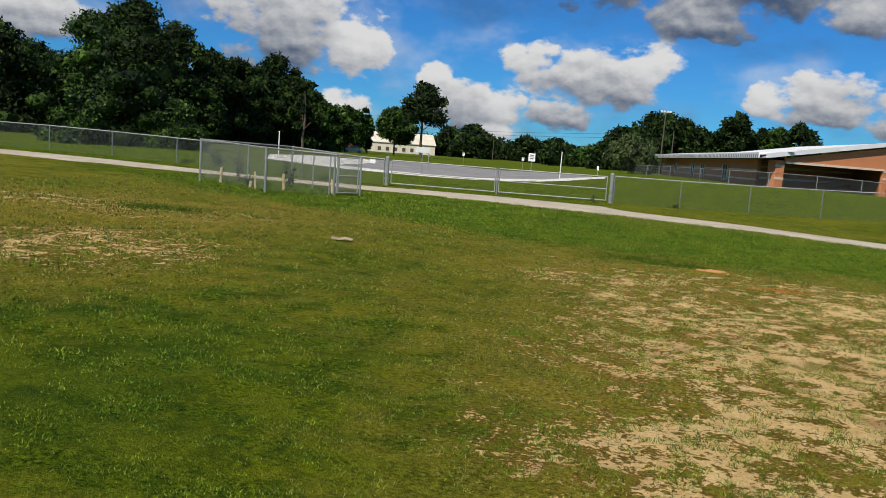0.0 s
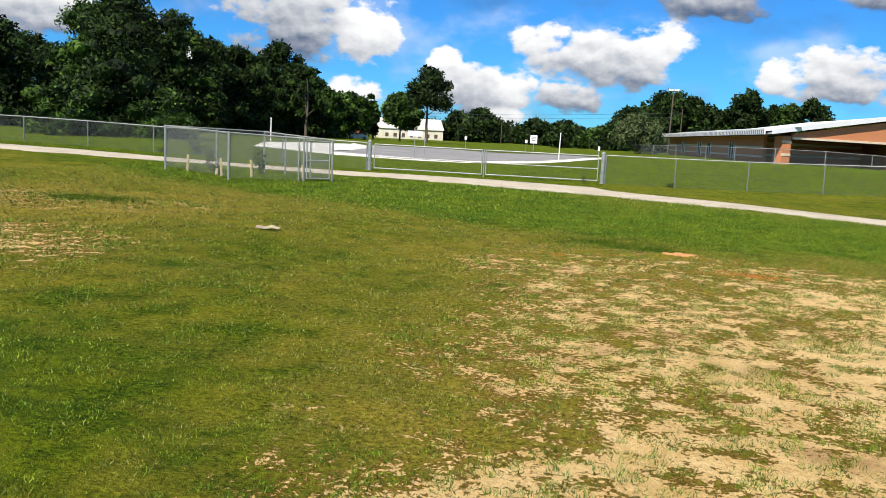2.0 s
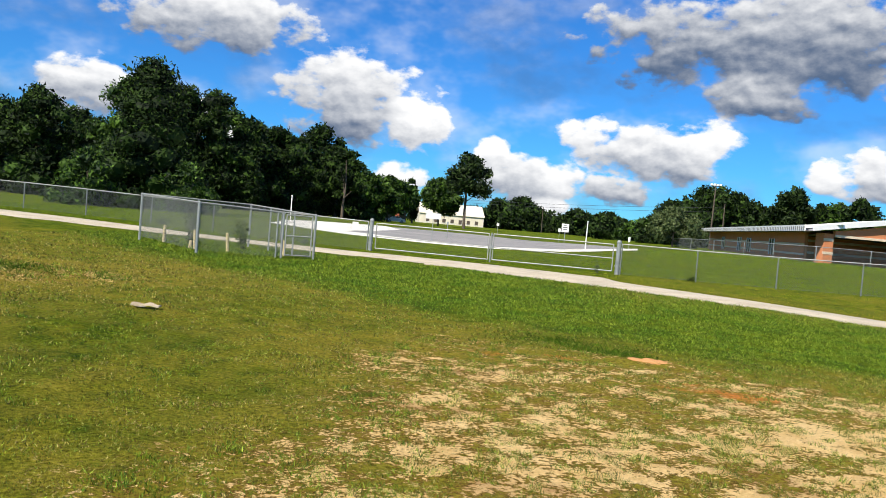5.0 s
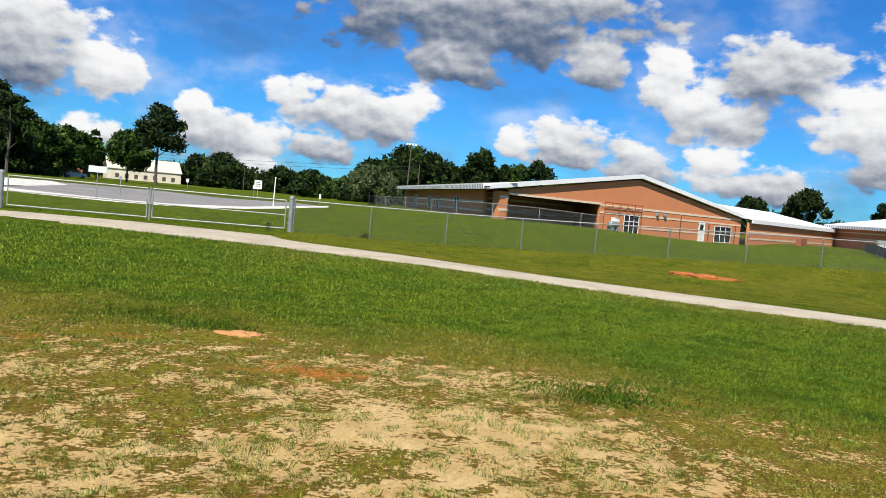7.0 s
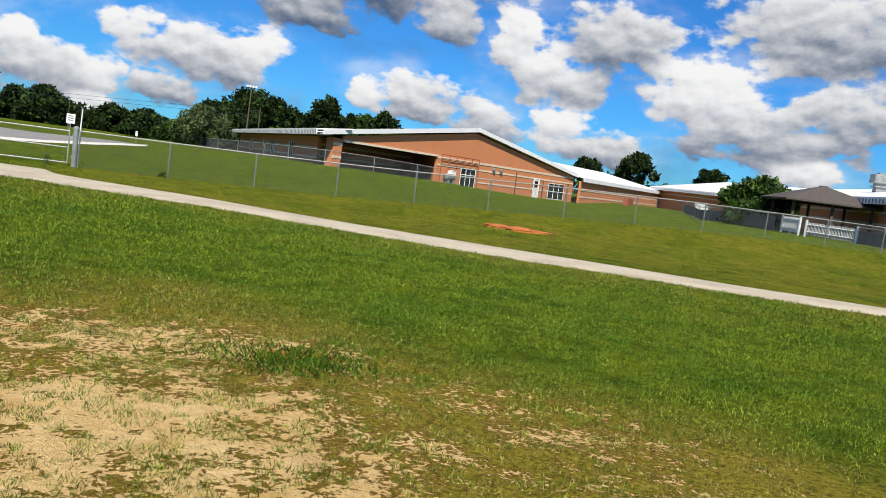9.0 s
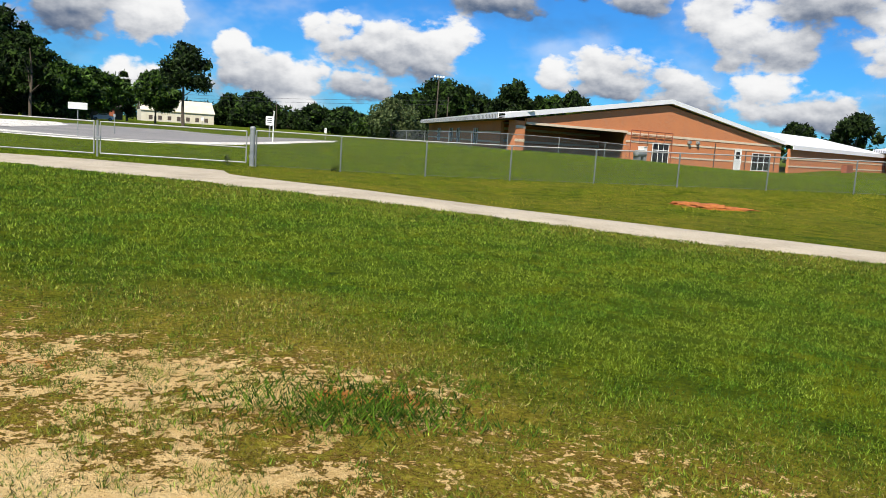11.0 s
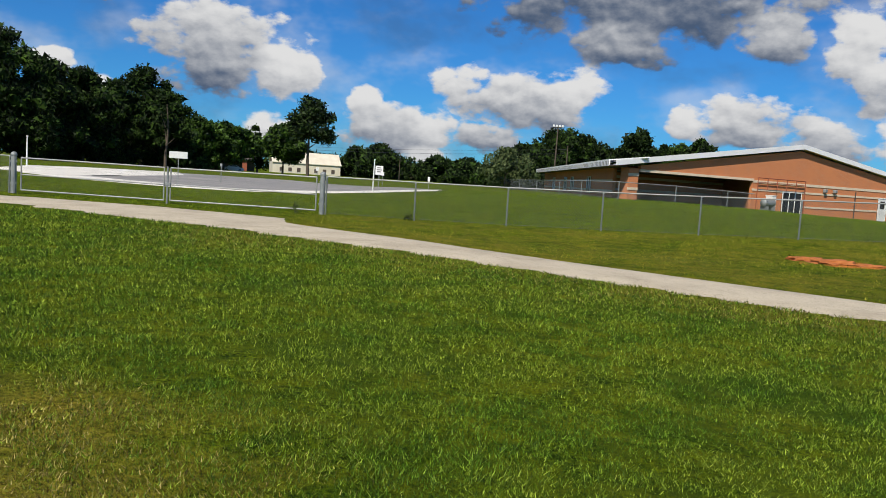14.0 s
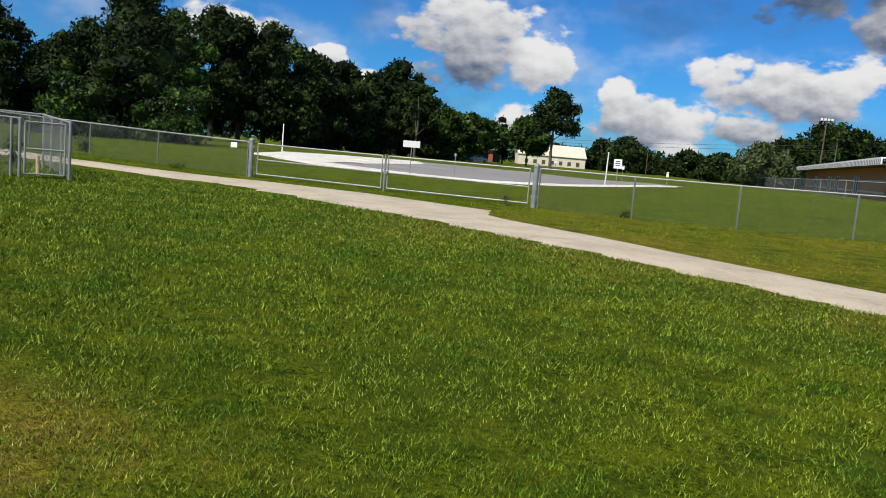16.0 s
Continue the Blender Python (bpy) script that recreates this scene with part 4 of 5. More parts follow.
def build_gazebo():
    gz = float(height(46.5, 16.5))
    hut = thing("picnic_shelter", 47.2, 18.0, gz, -25, "open picnic shelter with a dark hipped shingle roof", "shelter")
    w, e, top = 3.4, 2.45, 3.6
    for x in (-2.6, 0.0, 2.6):
        for y in (-2.6, 2.6):
            part("post", boxed((x - 0.09, y - 0.09, -0.3), (x + 0.09, y + 0.09, e), 0.01), DARK, hut)
    corners = [(-w, -w), (w, -w), (w, w), (-w, w)]
    for i in range(4):
        (ax, ay), (bx, by) = corners[i], corners[(i + 1) % 4]
        slab(hut, "roof_plane", ((ax, ay, e), (bx, by, e), (bx * 0.06, by * 0.06, top), (ax * 0.06, ay * 0.06, top)), 0.1, SHINGLE)
        part("eave_beam", bar((ax * 0.95, ay * 0.95, e - 0.1), (bx * 0.95, by * 0.95, e - 0.1), 0.07, sides=4), DARK, hut)
    part("ridge_cap", boxed((-0.25, -0.25, top - 0.08), (0.25, 0.25, top + 0.06), 0.03), SHINGLE, hut)


build_gazebo()


def picket_fence(a, b, tall, label):
    fence = thing("picket_fence", 0, 0, 0, 0, label, "fence")
    a, b = Vector(a), Vector(b)
    count = int((b - a).length / 0.13)
    u = (b - a).normalized()
    turn = math.degrees(math.atan2(u.y, u.x))
    slat = None
    for k in range(count + 1):
        p = a + (b - a) * k / count
        z = float(height(p.x, p.y)) + 0.15
        if slat is None:
            slat = part("picket", boxed((-0.024, -0.01, 0.0), (0.024, 0.01, tall), 0.004), WHITE, fence)
        else:
            slat = new("picket", slat.data)
            slat.parent = fence
        slat.matrix_basis = pose(p.x, p.y, z, 0, 0, turn)
    for h in (0.2, tall - 0.15):
        za, zb = float(height(*a)) + 0.15 + h, float(height(*b)) + 0.15 + h
        part("rail", bar((a.x, a.y, za), (b.x, b.y, zb), 0.035, sides=4), WHITE, fence)
    for p in (a, b):
        part("corner_post", boxed((p.x - 0.06, p.y - 0.06, float(height(*p))), (p.x + 0.06, p.y + 0.06, float(height(*p)) + tall + 0.3), 0.01), WHITE, fence)


picket_fence((41.9, 13.2), (41.5, 8.6), 0.8, "white wooden picket fence in front of the shelter")
picket_fence((43.6, 17.4), (42.0, 13.9), 1.0, "white wooden picket panel beside the shelter")
picket_fence((51.5, 31.5), (48.0, 26.5), 1.0, "white wooden picket fence beside the school yard")


def screen_fence(points, tall, label):
    """A chain-link fence hung with dark wind screen."""
    fence = thing("screened_fence", 0, 0, 0, 0, label, "fence")
    for k, (a, b) in enumerate(zip(points, points[1:])):
        za, zb = float(height(*a)) + 0.1, float(height(*b)) + 0.1
        part("post", bar((*a, za - 0.3), (*a, za + tall + 0.1), 0.04), STEEL, fence)
        part("top_rail", bar((*a, za + tall), (*b, zb + tall), 0.03), STEEL, fence)
        verts = [(a[0], a[1], za), (b[0], b[1], zb), (b[0], b[1], zb + tall * 0.8), (a[0], a[1], za + tall * 0.8)]
        verts += [(x + 0.012, y + 0.012, z) for x, y, z in verts]
        faces = [(0, 1, 2, 3), (7, 6, 5, 4), (0, 4, 5, 1), (1, 5, 6, 2), (2, 6, 7, 3), (3, 7, 4, 0)]
        part("screen_cloth", mesh_of("screen_cloth", verts, faces, SCREEN), SCREEN, fence)


screen_fence([(41.4, 8.4), (40.4, 5.6), (39.5, 2.8), (38.6, 0.0), (37.6, -3.0)], 0.95, "chain-link yard fence hung with dark screen cloth")
screen_fence([(58.0, 50.0), (54.5, 43.0), (50.0, 36.0), (47.5, 31.0), (45.0, 24.0), (43.5, 18.0)], 1.15, "chain-link yard fence hung with dark screen cloth")


def porch_fence():
    posts = [(6.0, 82.0), (7.5, 70.0), (9.0, 58.0), (10.5, 46.0), (11.5, 36.5), (13.5, 31.0), (18.0, 34.2), (22.5, 37.4), (25.0, 39.0)]
    fence = thing("yard_fence", 0, 0, 0, 0, "taller galvanised yard fence close to the school wall", "fence")
    for k, (a, b) in enumerate(zip(posts, posts[1:])):
        za, zb = float(height(*a)), float(height(*b))
        part("post", bar((*a, za - 0.2), (*a, za + 1.25), 0.035), STEEL, fence)
        part("top_rail", bar((*a, za + 1.2), (*b, zb + 1.2), 0.028), RAIL, fence)
        verts, faces = chain_link(a, b, 0.0, 1.2, 0.16, 0.0026)
        for v in verts:
            t = (Vector((v.x, v.y)) - Vector(a)).length / (Vector(b) - Vector(a)).length
            v.z += za + (zb - za) * t
        part("wire_mesh", mesh_of("wire_mesh", verts, faces, WIRE), WIRE, fence)


porch_fence()


def gas_tank(x, y, turn):
    z = float(height(x, y))
    tank = thing("gas_tank", x, y, z, turn, "rounded pale grey gas tank by the school door", "tank")
    bm = bar((-0.55, 0, 0.6), (0.55, 0, 0.6), 0.3, sides=16)
    for s in (-1, 1):
        bmesh.ops.create_uvsphere(bm, u_segments=16, v_segments=8, radius=0.3, matrix=Matrix.Translation((0.55 * s, 0, 0.6)) @ Matrix.Diagonal((0.6, 1, 1, 1)))
    part("vessel", bm, STEEL, tank)
    part("dome", bar((0, 0, 0.86), (0, 0, 1.0), 0.13, 0.1, 12), PLASTIC, tank)
    for s in (-0.4, 0.4):
        part("foot", boxed((s - 0.08, -0.35, -0.2), (s + 0.08, 0.35, 0.35), 0.01), STEEL, tank)


def utility_box(x, y, turn, wide, tall, mat, label):
    z = float(height(x, y))
    unit = thing("utility_box", x, y, z, turn, label, "utility box")
    part("body", boxed((-wide / 2, -0.3, -0.1), (wide / 2, 0.3, tall), 0.03), mat, unit)
    part("lid", boxed((-wide / 2 - 0.03, -0.33, tall), (wide / 2 + 0.03, 0.33, tall + 0.06), 0.015), mat, unit)
    part("door_panel", boxed((-wide * 0.4, -0.32, 0.12), (wide * 0.4, -0.303, tall - 0.12), 0.01), mat, unit)


gas_tank(26.2, 39.6, 36)
utility_box(26.9, 41.2, 36, 0.55, 1.2, WHITE, "white metal utility cabinet beside the school door")
utility_box(57.0, 60.5, 45, 2.6, 0.8, RUST, "low rust-red box beside the far school wall")
utility_box(56.5, 45.0, 30, 1.6, 1.4, PLASTIC, "pale grey storage cabinet in the school yard")
utility_box(54.0, 41.0, 30, 1.2, 1.3, WHITE, "white storage cabinet in the school yard")


# ---- far buildings ----
def far_hall():
    z = -0.6
    hall = thing("cream_hall", -60.5, 258.0, z, 21, "long cream hall with a plain pale roof beyond the lot", "building")
    part("wall", boxed((-15, 0, -1), (8.6, 14, 4.2)), CREAM, hall)
    slab(hall, "roof", ((-15.3, -0.4, 4.1), (8.9, -0.4, 4.1), (8.9, 7, 8.0), (-15.3, 7, 8.0)), 0.2, CREAM)
    slab(hall, "roof", ((-15.3, 7, 8.0), (8.9, 7, 8.0), (8.9, 14.4, 4.1), (-15.3, 14.4, 4.1)), 0.2, CREAM)
    for s in (-14.9, 8.5):
        part("gable", mesh_of("gable", [(s, 0, 4.1), (s, 14, 4.1), (s, 7, 7.8), (s * 0.99, 0, 4.1), (s * 0.99, 14, 4.1), (s * 0.99, 7, 7.8)], [(0, 1, 2), (5, 4, 3), (0, 3, 4, 1), (1, 4, 5, 2), (2, 5, 3, 0)], DARK), DARK, hall)
    for s in (-12, -9, -6, -3, 0, 3, 6):
        window = part("window", boxed((s - 0.6, -0.06, 1.0), (s + 0.6, 0.02, 2.4)), DARK, hall)
        part("sill", boxed((s - 0.7, -0.12, 0.9), (s + 0.7, 0.0, 1.0)), WHITE, window)


far_hall()


def far_porch():
    porch = thing("brick_porch_building", -72.7, 203.5, -0.6, 21, "dark-roofed building with orange brick porch piers under trees", "building")
    part("wall", boxed((-7, 3, -0.5), (7, 9, 3.4)), DARK, porch)
    for s in (-4.0, 4.0):
        pier = part("pier", boxed((s - 0.65, -0.5, -0.5), (s + 0.65, 0.5, 3.7), 0.02), RUST, porch)
        part("pier_cap", boxed((s - 0.75, -0.6, 3.7), (s + 0.75, 0.6, 3.95), 0.02), CREAM, pier)
    slab(porch, "roof", ((-8, -1.2, 3.9), (8, -1.2, 3.9), (8, 5, 5.8), (-8, 5, 5.8)), 0.2, SHINGLE)
    slab(porch, "roof", ((-8, 5, 5.8), (8, 5, 5.8), (8, 10, 3.9), (-8, 10, 3.9)), 0.2, SHINGLE)


far_porch()


def parked_car(x, y, turn):
    car = thing("parked_car", x, y, float(height(x, y)) + 0.05, turn, "small white car parked beyond the lot", "car")
    profile = [(-2.1, 0.3), (-2.15, 0.75), (-1.9, 0.95), (-1.2, 1.0), (-0.7, 1.42), (0.7, 1.45), (1.3, 1.0), (2.0, 0.9), (2.15, 0.6), (2.1, 0.3)]
    n = len(profile)
    verts = [(a, s * (0.85 if h < 1.1 else 0.68), h) for s in (-1, 1) for a, h in profile]
    faces = [tuple(range(n - 1, -1, -1)), tuple(range(n, 2 * n))] + [(i, (i + 1) % n, (i + 1) % n + n, i + n) for i in range(n)]
    body = part("body", mesh_of("body", verts, faces, WHITE), WHITE, car)
    for s in (-1, 1):
        part("side_window", boxed((-0.75, s * 0.77 - 0.02, 1.02), (0.85, s * 0.77 + 0.02, 1.34)), GLASS, body)
        for w in (-1.35, 1.35):
            wheel = part("wheel", bar((w, s * 0.72, 0.32), (w, s * 0.9, 0.32), 0.32, sides=16), BLACK, car)
            part("rim", bar((w, s * 0.89, 0.32), (w, s * 0.91, 0.32), 0.2, sides=12), STEEL, wheel)


parked_car(-50.1, 139.4, 20)


# ---- trees ----
def crown(rng, clumps, leaf, per, core):
    """Leaves round each clump and a rough dark core inside it."""
    verts, tris = [], []
    for cx, cy, cz, r in clumps:
        d = rng.normal(size=(per, 3))
        d /= np.linalg.norm(d, axis=1)[:, None]
        p = np.array((cx, cy, cz)) + d * r * rng.uniform(0.55, 1.25, (per, 1)) * (1, 1, 0.82)
        u = rng.normal(size=(per, 3)) * leaf
        v = rng.normal(size=(per, 3)) * leaf
        tris.append(np.stack([p - u * 0.5, p + u * 0.5, p + v * 0.8], 1))
    return np.concatenate(tris)


def core_mesh(rng, clumps, scale):
    bm = bmesh.new()
    for cx, cy, cz, r in clumps:
        made = bmesh.ops.create_icosphere(bm, subdivisions=2, radius=r * scale, matrix=Matrix.Translation((cx, cy, cz)) @ Matrix.Diagonal((1, 1, 0.82, 1)))
        for v in made["verts"]:
            away = v.co - Vector((cx, cy, cz))
            v.co += away * 0.45 * noise.noise(v.co * (1.6 / max(r, 0.5)) * 1.5)
    return bm


TREE_LABELS = {
    "broad": "dense dark green broadleaf tree with an uneven crown", "oak": "very large dark spreading oak with branches to the ground",
    "shrub": "dark bushy evergreen shrub at the foot of the oak", "tall": "tall dark tree with a high rounded crown",
    "sparse": "thin half-bare tree with sparse twigs", "narrow": "narrow upright dark cypress tree",
    "pine": "tall pine with a bare trunk and a clumped crown", "light": "small pale olive tree with a visible forked trunk",
    "street": "leafy green shade tree with a raised crown over bare trunk",
    "gardentree": "round bushy green tree beside the picnic shelter",
}


def plant_tree(kind, x, y, tall, r):
    rng = np.random.default_rng(int(abs(x) * 13 + abs(y) * 7))
    z = float(height(x, y))
    r *= {"broad": 1.22, "street": 1.2, "tall": 1.3, "gardentree": 1.25}.get(kind, 1.08)
    tree = thing("shrub" if kind == "shrub" else "tree", x, y, z, 0, TREE_LABELS[kind], "shrub" if kind == "shrub" else "tree")
    low = {"pine": 0.55, "tall": 0.22, "broad": 0.12, "street": 0.48, "oak": 0.04, "shrub": 0.0, "sparse": 0.35, "narrow": 0.05, "light": 0.2, "gardentree": 0.12}[kind]
    count = {"pine": 26, "tall": 46, "street": 44, "broad": 46, "oak": 80, "shrub": 18, "sparse": 16, "narrow": 12, "light": 26, "gardentree": 48}[kind]
    near = math.hypot(x - 3, y + 30)
    leaf = max(0.12, near * 0.0024) * (0.8 if kind == "light" else 1.0)
    per = {"oak": 330, "light": 220, "sparse": 60, "gardentree": 300, "shrub": 320}.get(kind, 230 if near > 140 else 290)
    clumps = []
    while len(clumps) < count:
        h = rng.uniform(low, 1.0)
        t = (h - low) / (1 - low)
        if kind == "narrow":
            reach = 0.7
        elif kind == "shrub":
            reach = math.sqrt(max(0.0, 1 - t * t))
        elif kind == "pine":
            reach = 0.5 + 0.5 * math.sin(math.pi * min(1.0, t * 0.75 + 0.25))
        elif kind == "oak":
            reach = (1 - t) ** 0.55 * (0.95 + 0.05 * math.sin(9 * t))
        else:
            reach = math.sqrt(max(0.05, 1 - abs(2 * t - 0.75) ** 2.2 / 1.6))
        size = r * rng.uniform(0.15, 0.36) if kind not in ("narrow", "pine", "sparse", "light") else r * rng.uniform(0.2, 0.3)
        size = min(size, tall * 0.2)
        a, q = rng.uniform(0, 2 * math.pi), math.sqrt(rng.uniform(0.05, 1.0))
        d = max(0.0, r * reach - size * 0.7) * q * (1.15 if size < r * 0.2 else 1.0)
        clumps.append((d * math.cos(a), d * math.sin(a), max(tall * h - size * 0.7, size * 0.5), size))
    trunk = bmesh.new()
    width = max(0.12, tall * (0.022 if kind != "shrub" else 0.015))
    top = tall * (0.85 if kind in ("pine", "tall", "sparse", "narrow") else 0.6)
    points = [Vector((rng.normal(0, 0.02 * tall) * k / 4, rng.normal(0, 0.02 * tall) * k / 4, top * k / 4 - (0.4 if k == 0 else 0))) for k in range(5)]
    for k in range(4):
        rod(trunk, points[k], points[k + 1], width * (1 - 0.2 * k), width * (0.8 - 0.2 * k) + 0.02, 8)
    part("trunk", trunk, BARK, tree)
    for cx, cy, cz, size in clumps[:: 2 if near < 90 else 4]:
        base = points[1] + (points[4] - points[1]) * min(1.0, max(0.0, (cz / tall - 0.35)) * 1.2)
        part("limb", bar(base, (cx, cy, cz), width * 0.3, width * 0.1, 5), BARK, tree)
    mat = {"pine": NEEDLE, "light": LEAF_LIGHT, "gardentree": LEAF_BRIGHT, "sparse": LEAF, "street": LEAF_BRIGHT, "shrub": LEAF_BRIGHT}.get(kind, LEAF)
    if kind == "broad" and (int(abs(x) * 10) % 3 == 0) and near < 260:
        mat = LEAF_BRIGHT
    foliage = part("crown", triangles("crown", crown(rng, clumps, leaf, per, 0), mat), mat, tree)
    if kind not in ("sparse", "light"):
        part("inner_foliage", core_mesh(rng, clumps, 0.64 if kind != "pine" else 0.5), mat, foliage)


plant_tree("broad", -84.4, 46.2, 14.5, 5.6)
plant_tree("broad", -75.2, 43.5, 13.5, 4.6)
plant_tree("broad", -76.6, 53.5, 10.5, 4.4)
plant_tree("broad", -64.6, 46.3, 11.4, 4.3)
plant_tree("oak", -35.0, 21.7, 11.1, 4.9)
plant_tree("shrub", -36.5, 17.1, 4.0, 2.9)
plant_tree("shrub", -30.8, 20.7, 3.7, 2.4)
plant_tree("broad", -59.9, 89.0, 14.4, 4.5)
plant_tree("tall", -63.8, 126.5, 18.9, 5.4)
plant_tree("sparse", -50.7, 107.0, 12.4, 2.6)
plant_tree("street", -56.3, 147.2, 10.2, 5.3)
plant_tree("broad", -82.3, 60.4, 12.8, 4.6)
plant_tree("tall", -63.8, 67.6, 17.9, 4.6)
plant_tree("tall", -60.0, 74.5, 17.2, 4.4)
plant_tree("broad", -63.1, 111.1, 11.7, 4.2)
plant_tree("street", -70.2, 172.8, 12.3, 6.1)
plant_tree("street", -61.1, 171.0, 10.7, 6.0)
plant_tree("narrow", -56.9, 178.0, 13.3, 1.9)
plant_tree("street", -45.6, 160.7, 11.5, 4.7)
plant_tree("pine", -35.9, 145.0, 16.8, 6.2)
plant_tree("broad", -49.5, 277.8, 11.3, 6.7)
plant_tree("broad", -40.8, 281.2, 11.3, 7.5)
plant_tree("broad", -34.5, 305.1, 7.0, 5.6)
plant_tree("broad", -21.1, 299.4, 10.2, 6.9)
plant_tree("broad", -9.1, 304.1, 10.6, 7.7)
plant_tree("broad", -1.8, 296.2, 8.2, 6.2)
plant_tree("broad", 9.8, 178.9, 10.8, 5.8)
plant_tree("broad", 17.3, 175.0, 14.8, 7.1)
plant_tree("broad", 25.6, 181.5, 14.3, 5.2)
plant_tree("light", 5.8, 78.5, 5.2, 4.0)
plant_tree("pine", 37.1, 176.3, 16.8, 4.8)
plant_tree("broad", 44.5, 179.6, 13.5, 3.6)
plant_tree("broad", 51.5, 175.6, 14.9, 5.8)
plant_tree("broad", 31.9, 182.6, 11.4, 4.4)
plant_tree("pine", 98.4, 150.4, 9.6, 3.9)
plant_tree("pine", 109.7, 146.6, 12.3, 5.0)
plant_tree("pine", 126.9, 140.8, 10.8, 4.4)
plant_tree("gardentree", 46.9, 23.7, 4.0, 2.6)
plant_tree("broad", -38.9, 263.1, 12.4, 8.3)
plant_tree("broad", 2.7, 228.8, 6.6, 5.4)
plant_tree("broad", -75.2, 66.1, 12.7, 4.7)
plant_tree("broad", -57.1, 82.2, 14.0, 4.3)
plant_tree("broad", -55.7, 89.5, 13.9, 4.4)
plant_tree("broad", -56.0, 75.2, 9.7, 3.7)
plant_tree("broad", -56.2, 118.0, 14.3, 4.4)
plant_tree("broad", -54.9, 130.3, 10.6, 4.5)
plant_tree("street", -51.3, 137.0, 9.8, 4.4)
plant_tree("broad", -60.6, 55.8, 15.5, 4.2)
plant_tree("broad", -71.6, 53.7, 13.4, 4.2)
plant_tree("broad", -61.4, 70.6, 16.9, 4.0)
plant_tree("broad", -60.0, 82.0, 15.6, 4.2)
plant_tree("broad", -61.1, 98.9, 14.8, 4.3)
plant_tree("broad", -60.7, 109.8, 14.3, 4.3)
plant_tree("broad", -60.4, 128.3, 12.4, 4.8)
plant_tree("broad", -59.2, 136.2, 10.5, 4.3)
plant_tree("broad", 20.2, 170.4, 14.7, 6.2)
plant_tree("broad", 7.1, 183.6, 7.1, 5.4)
plant_tree("broad", 35.9, 181.2, 13.9, 5.8)
plant_tree("broad", 47.7, 179.1, 13.9, 5.7)
plant_tree("broad", -28.2, 296.7, 6.1, 6.5)
plant_tree("broad", -15.1, 301.8, 7.3, 6.5)
plant_tree("broad", -7.6, 247.7, 7.5, 6.2)
plant_tree("broad", -2.8, 248.4, 5.5, 5.8)


# ---- small things on the field ----
def build_litter():
    scrap = thing("fallen_bark", -5.5, -23.2, float(height(-5.5, -23.2)) + 0.02, 12, "piece of pale dry bark lying on the grass", "litter")
    bm = bmesh.new()
    bmesh.ops.create_grid(bm, x_segments=10, y_segments=4, size=0.5, matrix=Matrix.Diagonal((0.36, 0.11, 1, 1)))
    for v in bm.verts:
        v.co.z = 0.05 + 0.5 * v.co.y * v.co.y * -6 + 0.03 * noise.noise(v.co * 9) + 0.03 * v.co.x
    extruded = bmesh.ops.extrude_face_region(bm, geom=list(bm.faces))
    for v in extruded["geom"]:
        if isinstance(v, bmesh.types.BMVert):
            v.co.z -= 0.02
    part("curled_sheet", bm, DRY_BARK, scrap)


build_litter()


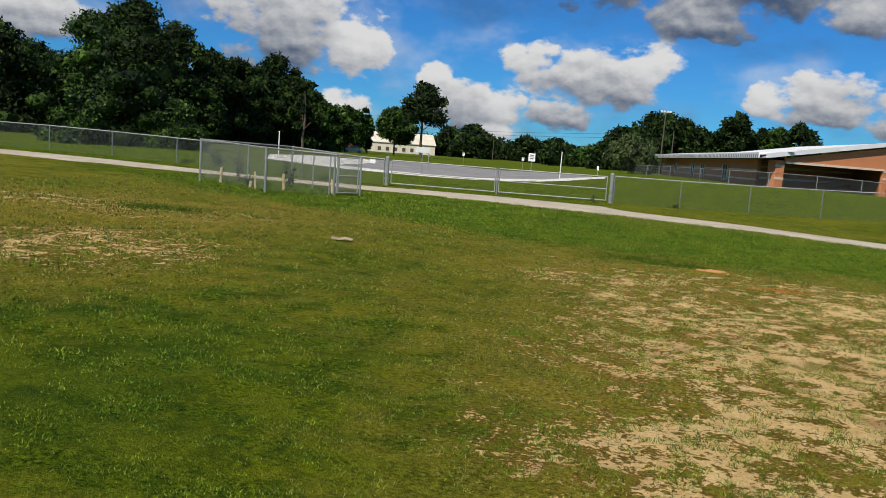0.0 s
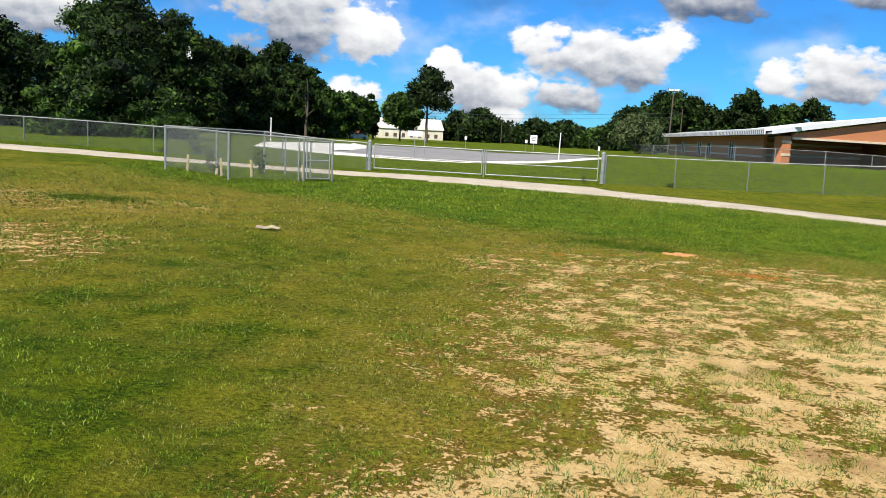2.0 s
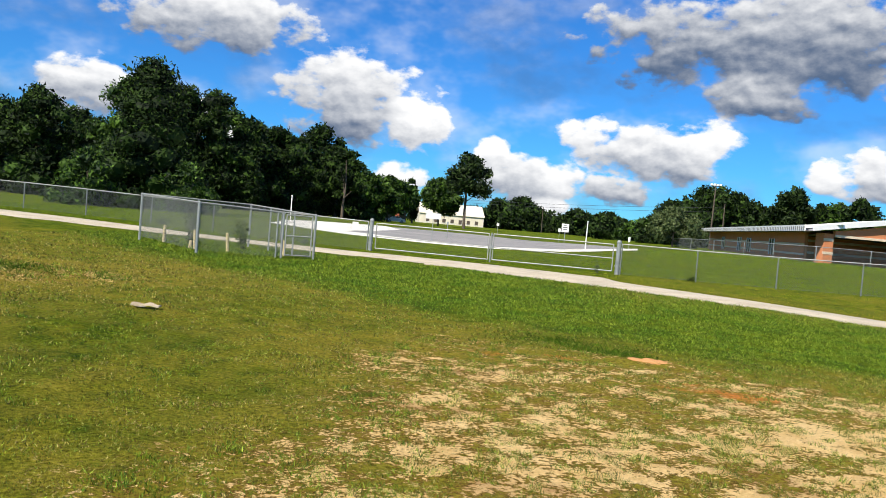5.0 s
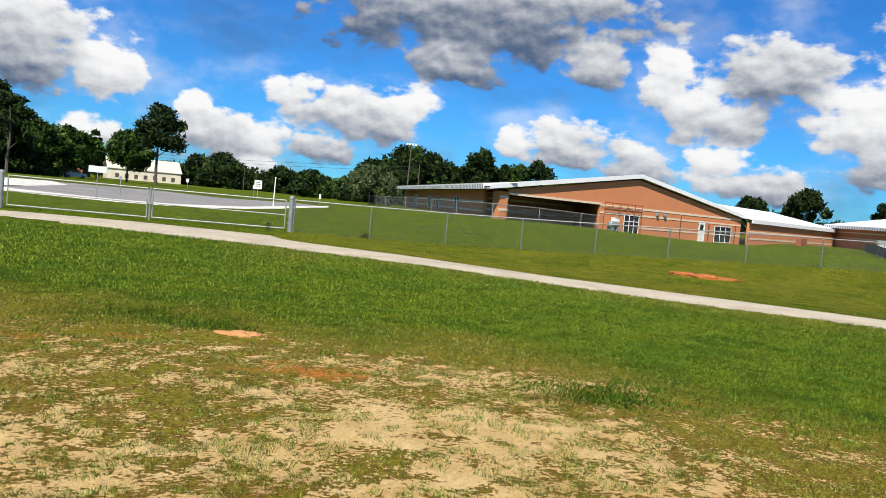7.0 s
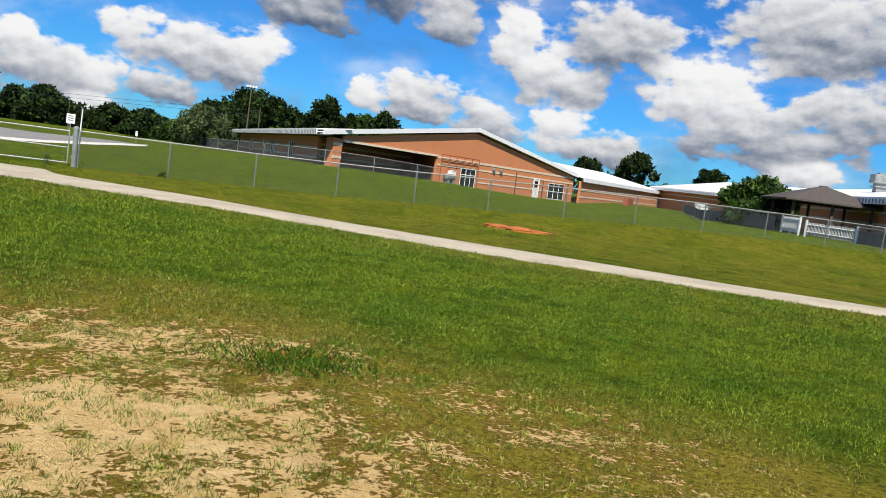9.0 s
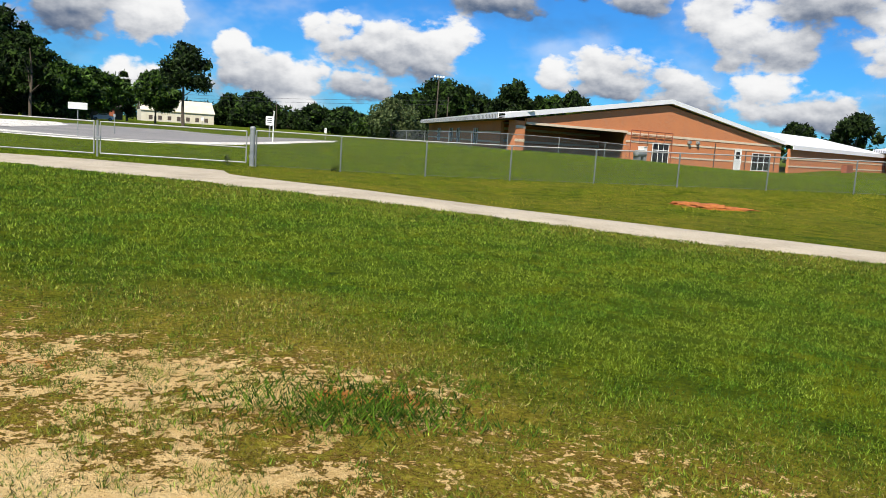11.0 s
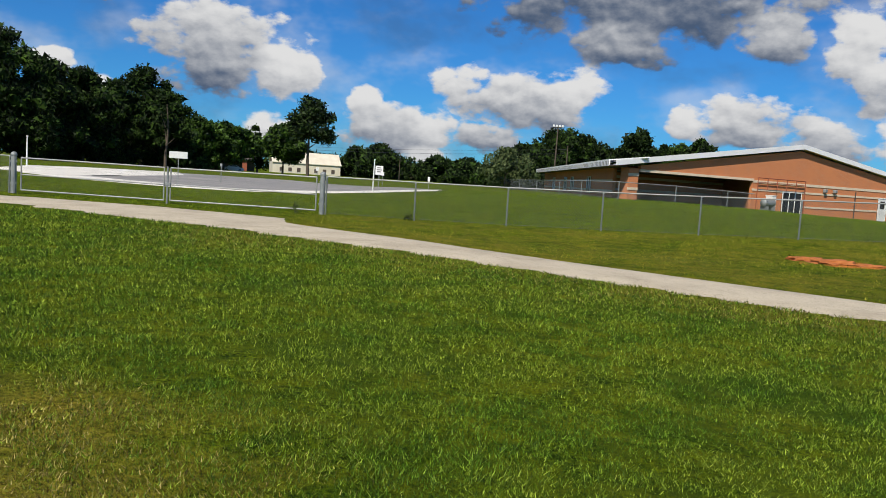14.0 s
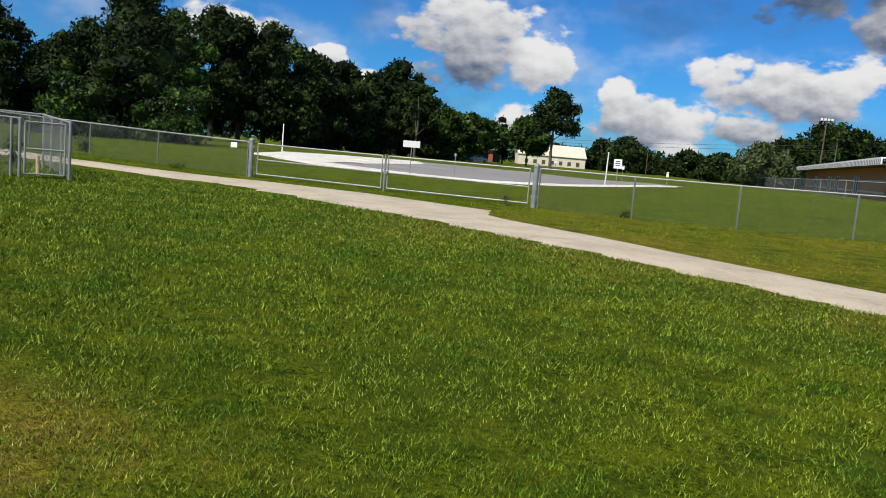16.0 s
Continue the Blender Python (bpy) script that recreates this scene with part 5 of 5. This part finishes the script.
def build_grass():
    """Blades of grass: thick on the strip by the path, thin and clumped where the field is bare."""
    rng = np.random.default_rng(7)
    line_a, line_b = np.array((-1.5, -36.0)), np.array((6.4, -24.0))
    count = 6600000
    x, y = rng.uniform(-17, 24, count), rng.uniform(-35.0, -6, count)
    rel = np.stack([x, y], -1) - line_a
    t = np.clip(rel @ (line_b - line_a) / np.sum((line_b - line_a) ** 2), 0, 1)
    away = np.linalg.norm(rel - t[:, None] * (line_b - line_a), axis=1)
    keep = rng.uniform(size=count) < np.clip(3.6 / np.maximum(away, 1.5), 0, 1) ** 1.5
    keep &= (y > -31.5 + 0.8 * (x - 3.0)) & (y > -36.0 - 0.9 * (x + 1.5))
    x, y, away = x[keep], y[keep], away[keep]
    lo, hi = path_band(x)
    keep = y < lo + 0.05 * rng.uniform(-1, 1, len(x))
    x, y, away = x[keep], y[keep], away[keep]
    sand, dry, clay = bareness(x, y), dryness(x, y), clayness(x, y)
    lush = lushness(x, y)
    tuft = fbm(x, y, 5.0, 71, 3)
    thick = np.clip(0.55 + 0.45 * lush + 3.4 * (tuft - 0.5), 0.06, 1)
    chance = np.clip(1.1 - 2.4 * np.maximum(sand, clay), 0.02, 1.0) * thick
    in_sand = sand > 0.14
    tussock = step(0.495, 0.55, fbm(x, y, 7.5, 81, 3)) * in_sand
    chance = np.maximum(chance * np.where(in_sand, 0.6, 1.0), 0.9 * tussock)
    keep = rng.uniform(size=len(x)) < chance
    x, y, away, dry, lush, tuft, tussock = (v[keep] for v in (x, y, away, dry, lush, tuft, tussock))
    n = len(x)
    z = height(x, y) + 0.05 * (fbm(x, y, 0.7, 5) - 0.5) + 0.035 * (fbm(x, y, 3.2, 6) - 0.5) - 0.004
    grow = np.maximum(1.0, away / 3.6) ** 0.75
    tall = rng.uniform(0.45, 1.25, n) * (0.017 + 0.010 * lush + 0.024 * np.clip(tuft - 0.45, 0, 1) + 0.012 * tussock) * grow ** 0.5
    dry = np.clip(dry - 0.5 * tussock, 0, 1)
    wide = rng.uniform(0.5, 1.2, n) * 0.0034 * grow
    face, lean = rng.uniform(0, 2 * math.pi, n), rng.uniform(0, 2 * math.pi, n)
    bend = tall * rng.uniform(0.2, 1.3, n)
    root = np.stack([x, y, z], -1)
    side = np.stack([np.cos(face) * wide, np.sin(face) * wide, np.zeros(n)], -1)
    tip = root + np.stack([np.cos(lean) * bend, np.sin(lean) * bend, tall], -1)
    points = np.stack([root - side, root + side, tip], 1)
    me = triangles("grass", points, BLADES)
    layer = me.attributes.new("dry", "FLOAT", "POINT")
    layer.data.foreach_set("value", np.repeat(dry, 3).astype(np.float32))
    tagged(new("grass", me), "short green and straw-coloured grass on the field", "grass", kind="stuff")


build_grass()


def build_lawn():
    """Coarser grass beyond the path, on the strip by the fence and the lawn of the school."""
    rng = np.random.default_rng(9)
    n = 520000
    x, y = rng.uniform(-34, 40, n), rng.uniform(-14, 1, n) + 44 * rng.uniform(0, 1, n) ** 2.2
    lo, hi = path_band(x)
    keep = (y > hi + 0.05) & ((y < 15) | (x > 1.5) | (x < -27))
    keep &= rng.uniform(size=n) < np.clip(0.25 + 2.2 * (fbm(x, y, 1.2, 91, 3) - 0.42) + 0.5 * (fbm(x, y, 0.3, 95, 2) - 0.4), 0.05, 1) * (1 - clayness(x, y))
    x, y = x[keep], y[keep]
    n = len(x)
    away = np.hypot(x - 3, y + 28)
    tall = rng.uniform(0.4, 1.2, n) * 0.055 * (away / 28) ** 0.5
    wide = rng.uniform(0.6, 1.2, n) * 0.011 * (away / 28) ** 0.7
    face, lean = rng.uniform(0, 2 * math.pi, n), rng.uniform(0, 2 * math.pi, n)
    root = np.stack([x, y, height(x, y) - 0.004], -1)
    side = np.stack([np.cos(face) * wide, np.sin(face) * wide, np.zeros(n)], -1)
    tip = root + np.stack([np.cos(lean) * tall * 0.8, np.sin(lean) * tall * 0.8, tall], -1)
    me = triangles("lawn", np.stack([root - side, root + side, tip], 1), FAR_BLADES)
    layer = me.attributes.new("dry", "FLOAT", "POINT")
    layer.data.foreach_set("value", np.repeat(dryness(x, y), 3).astype(np.float32))
    tagged(new("lawn", me), "short mown lawn between the path and the school", "grass", kind="stuff")


build_lawn()


def build_far_woods():
    """The low dark line of woods that closes the view behind the lot and the school."""
    rng = np.random.default_rng(17)
    clumps = []
    for k in range(420):
        a = radians(-62 + 112 * k / 419 + rng.normal(0, 0.15))
        d = rng.uniform(325, 360)
        tall = 5.0 + 3.5 * value_noise(np.array(k * 0.11), np.array(0.5), 4) + 2.0 * value_noise(np.array(k * 0.5), np.array(2.5), 5)
        for h in (0.25, 0.62, 0.9):
            clumps.append((d * math.sin(a), d * math.cos(a) - 30, float(tall) * h, rng.uniform(1.5, 2.6)))
    points = crown(rng, clumps, 0.9, 34, 0)
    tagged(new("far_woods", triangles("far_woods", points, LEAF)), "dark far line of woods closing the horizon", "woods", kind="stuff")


build_far_woods()


def weed_patch(x, y, rx, ry, count, label):
    """A low mat of darker weed on the bare soil."""
    rng = np.random.default_rng(int(abs(x * 31 + y * 17)))
    px, py = x + rng.normal(0, rx, count), y + rng.normal(0, ry, count)
    pz = height(px, py)
    tall = rng.uniform(0.015, 0.06, count)
    a = rng.uniform(0, 2 * math.pi, count)
    root = np.stack([px, py, pz], -1)
    side = np.stack([np.cos(a), np.sin(a), np.zeros(count)], -1) * 0.006
    tip = root + np.stack([np.sin(a * 3) * tall, np.cos(a * 5) * tall, tall], -1)
    tagged(new("weed_patch", triangles("weed_patch", np.stack([root - side, root + side, tip], 1), WEED)), label, "weeds", kind="stuff")


weed_patch(4.1, -23.75, 0.32, 0.22, 2200, "low dark green weeds on bare sand")
weed_patch(-0.2, -21.1, 0.5, 0.3, 2400, "low dark green weeds at the sand's edge")
weed_patch(0.4, -21.6, 0.25, 0.15, 900, "low dark green weeds beside a clay mound")
weed_patch(-10.4, -20.4, 0.6, 0.4, 3000, "low dark green weeds on the worn field")


def clay_mound(x, y, rx, ry, tall, mat, label):
    bm = bmesh.new()
    bmesh.ops.create_icosphere(bm, subdivisions=4, radius=1.0)
    for v in bm.verts:
        ragged = 1 + 0.6 * noise.noise(v.co * 2.3 + Vector((x, y, 0))) + 0.3 * noise.noise(v.co * 7)
        v.co = Vector((v.co.x * rx * ragged, v.co.y * ry * ragged, max(v.co.z, -0.2) * tall * ragged))
    me = bpy.data.meshes.new("clay_mound")
    bm.to_mesh(me)
    bm.free()
    me.materials.append(mat)
    me.shade_smooth()
    ob = new("clay_mound", me)
    ob.location = (x, y, float(height(x, y)))
    tagged(ob, label, "mound")


clay_mound(13.9, -4.9, 0.55, 0.3, 0.10, SAND_LUMP, "small heap of loose red clay on grass")
clay_mound(13.3, -4.6, 0.45, 0.2, 0.09, SAND_LUMP, "ragged heap of loose red clay on grass")
clay_mound(14.7, -5.1, 0.5, 0.2, 0.06, SAND_LUMP, "low heap of loose red clay on grass")
clay_mound(0.8, -22.1, 0.24, 0.15, 0.06, PALE_LUMP, "low sandy orange ant mound on the field")
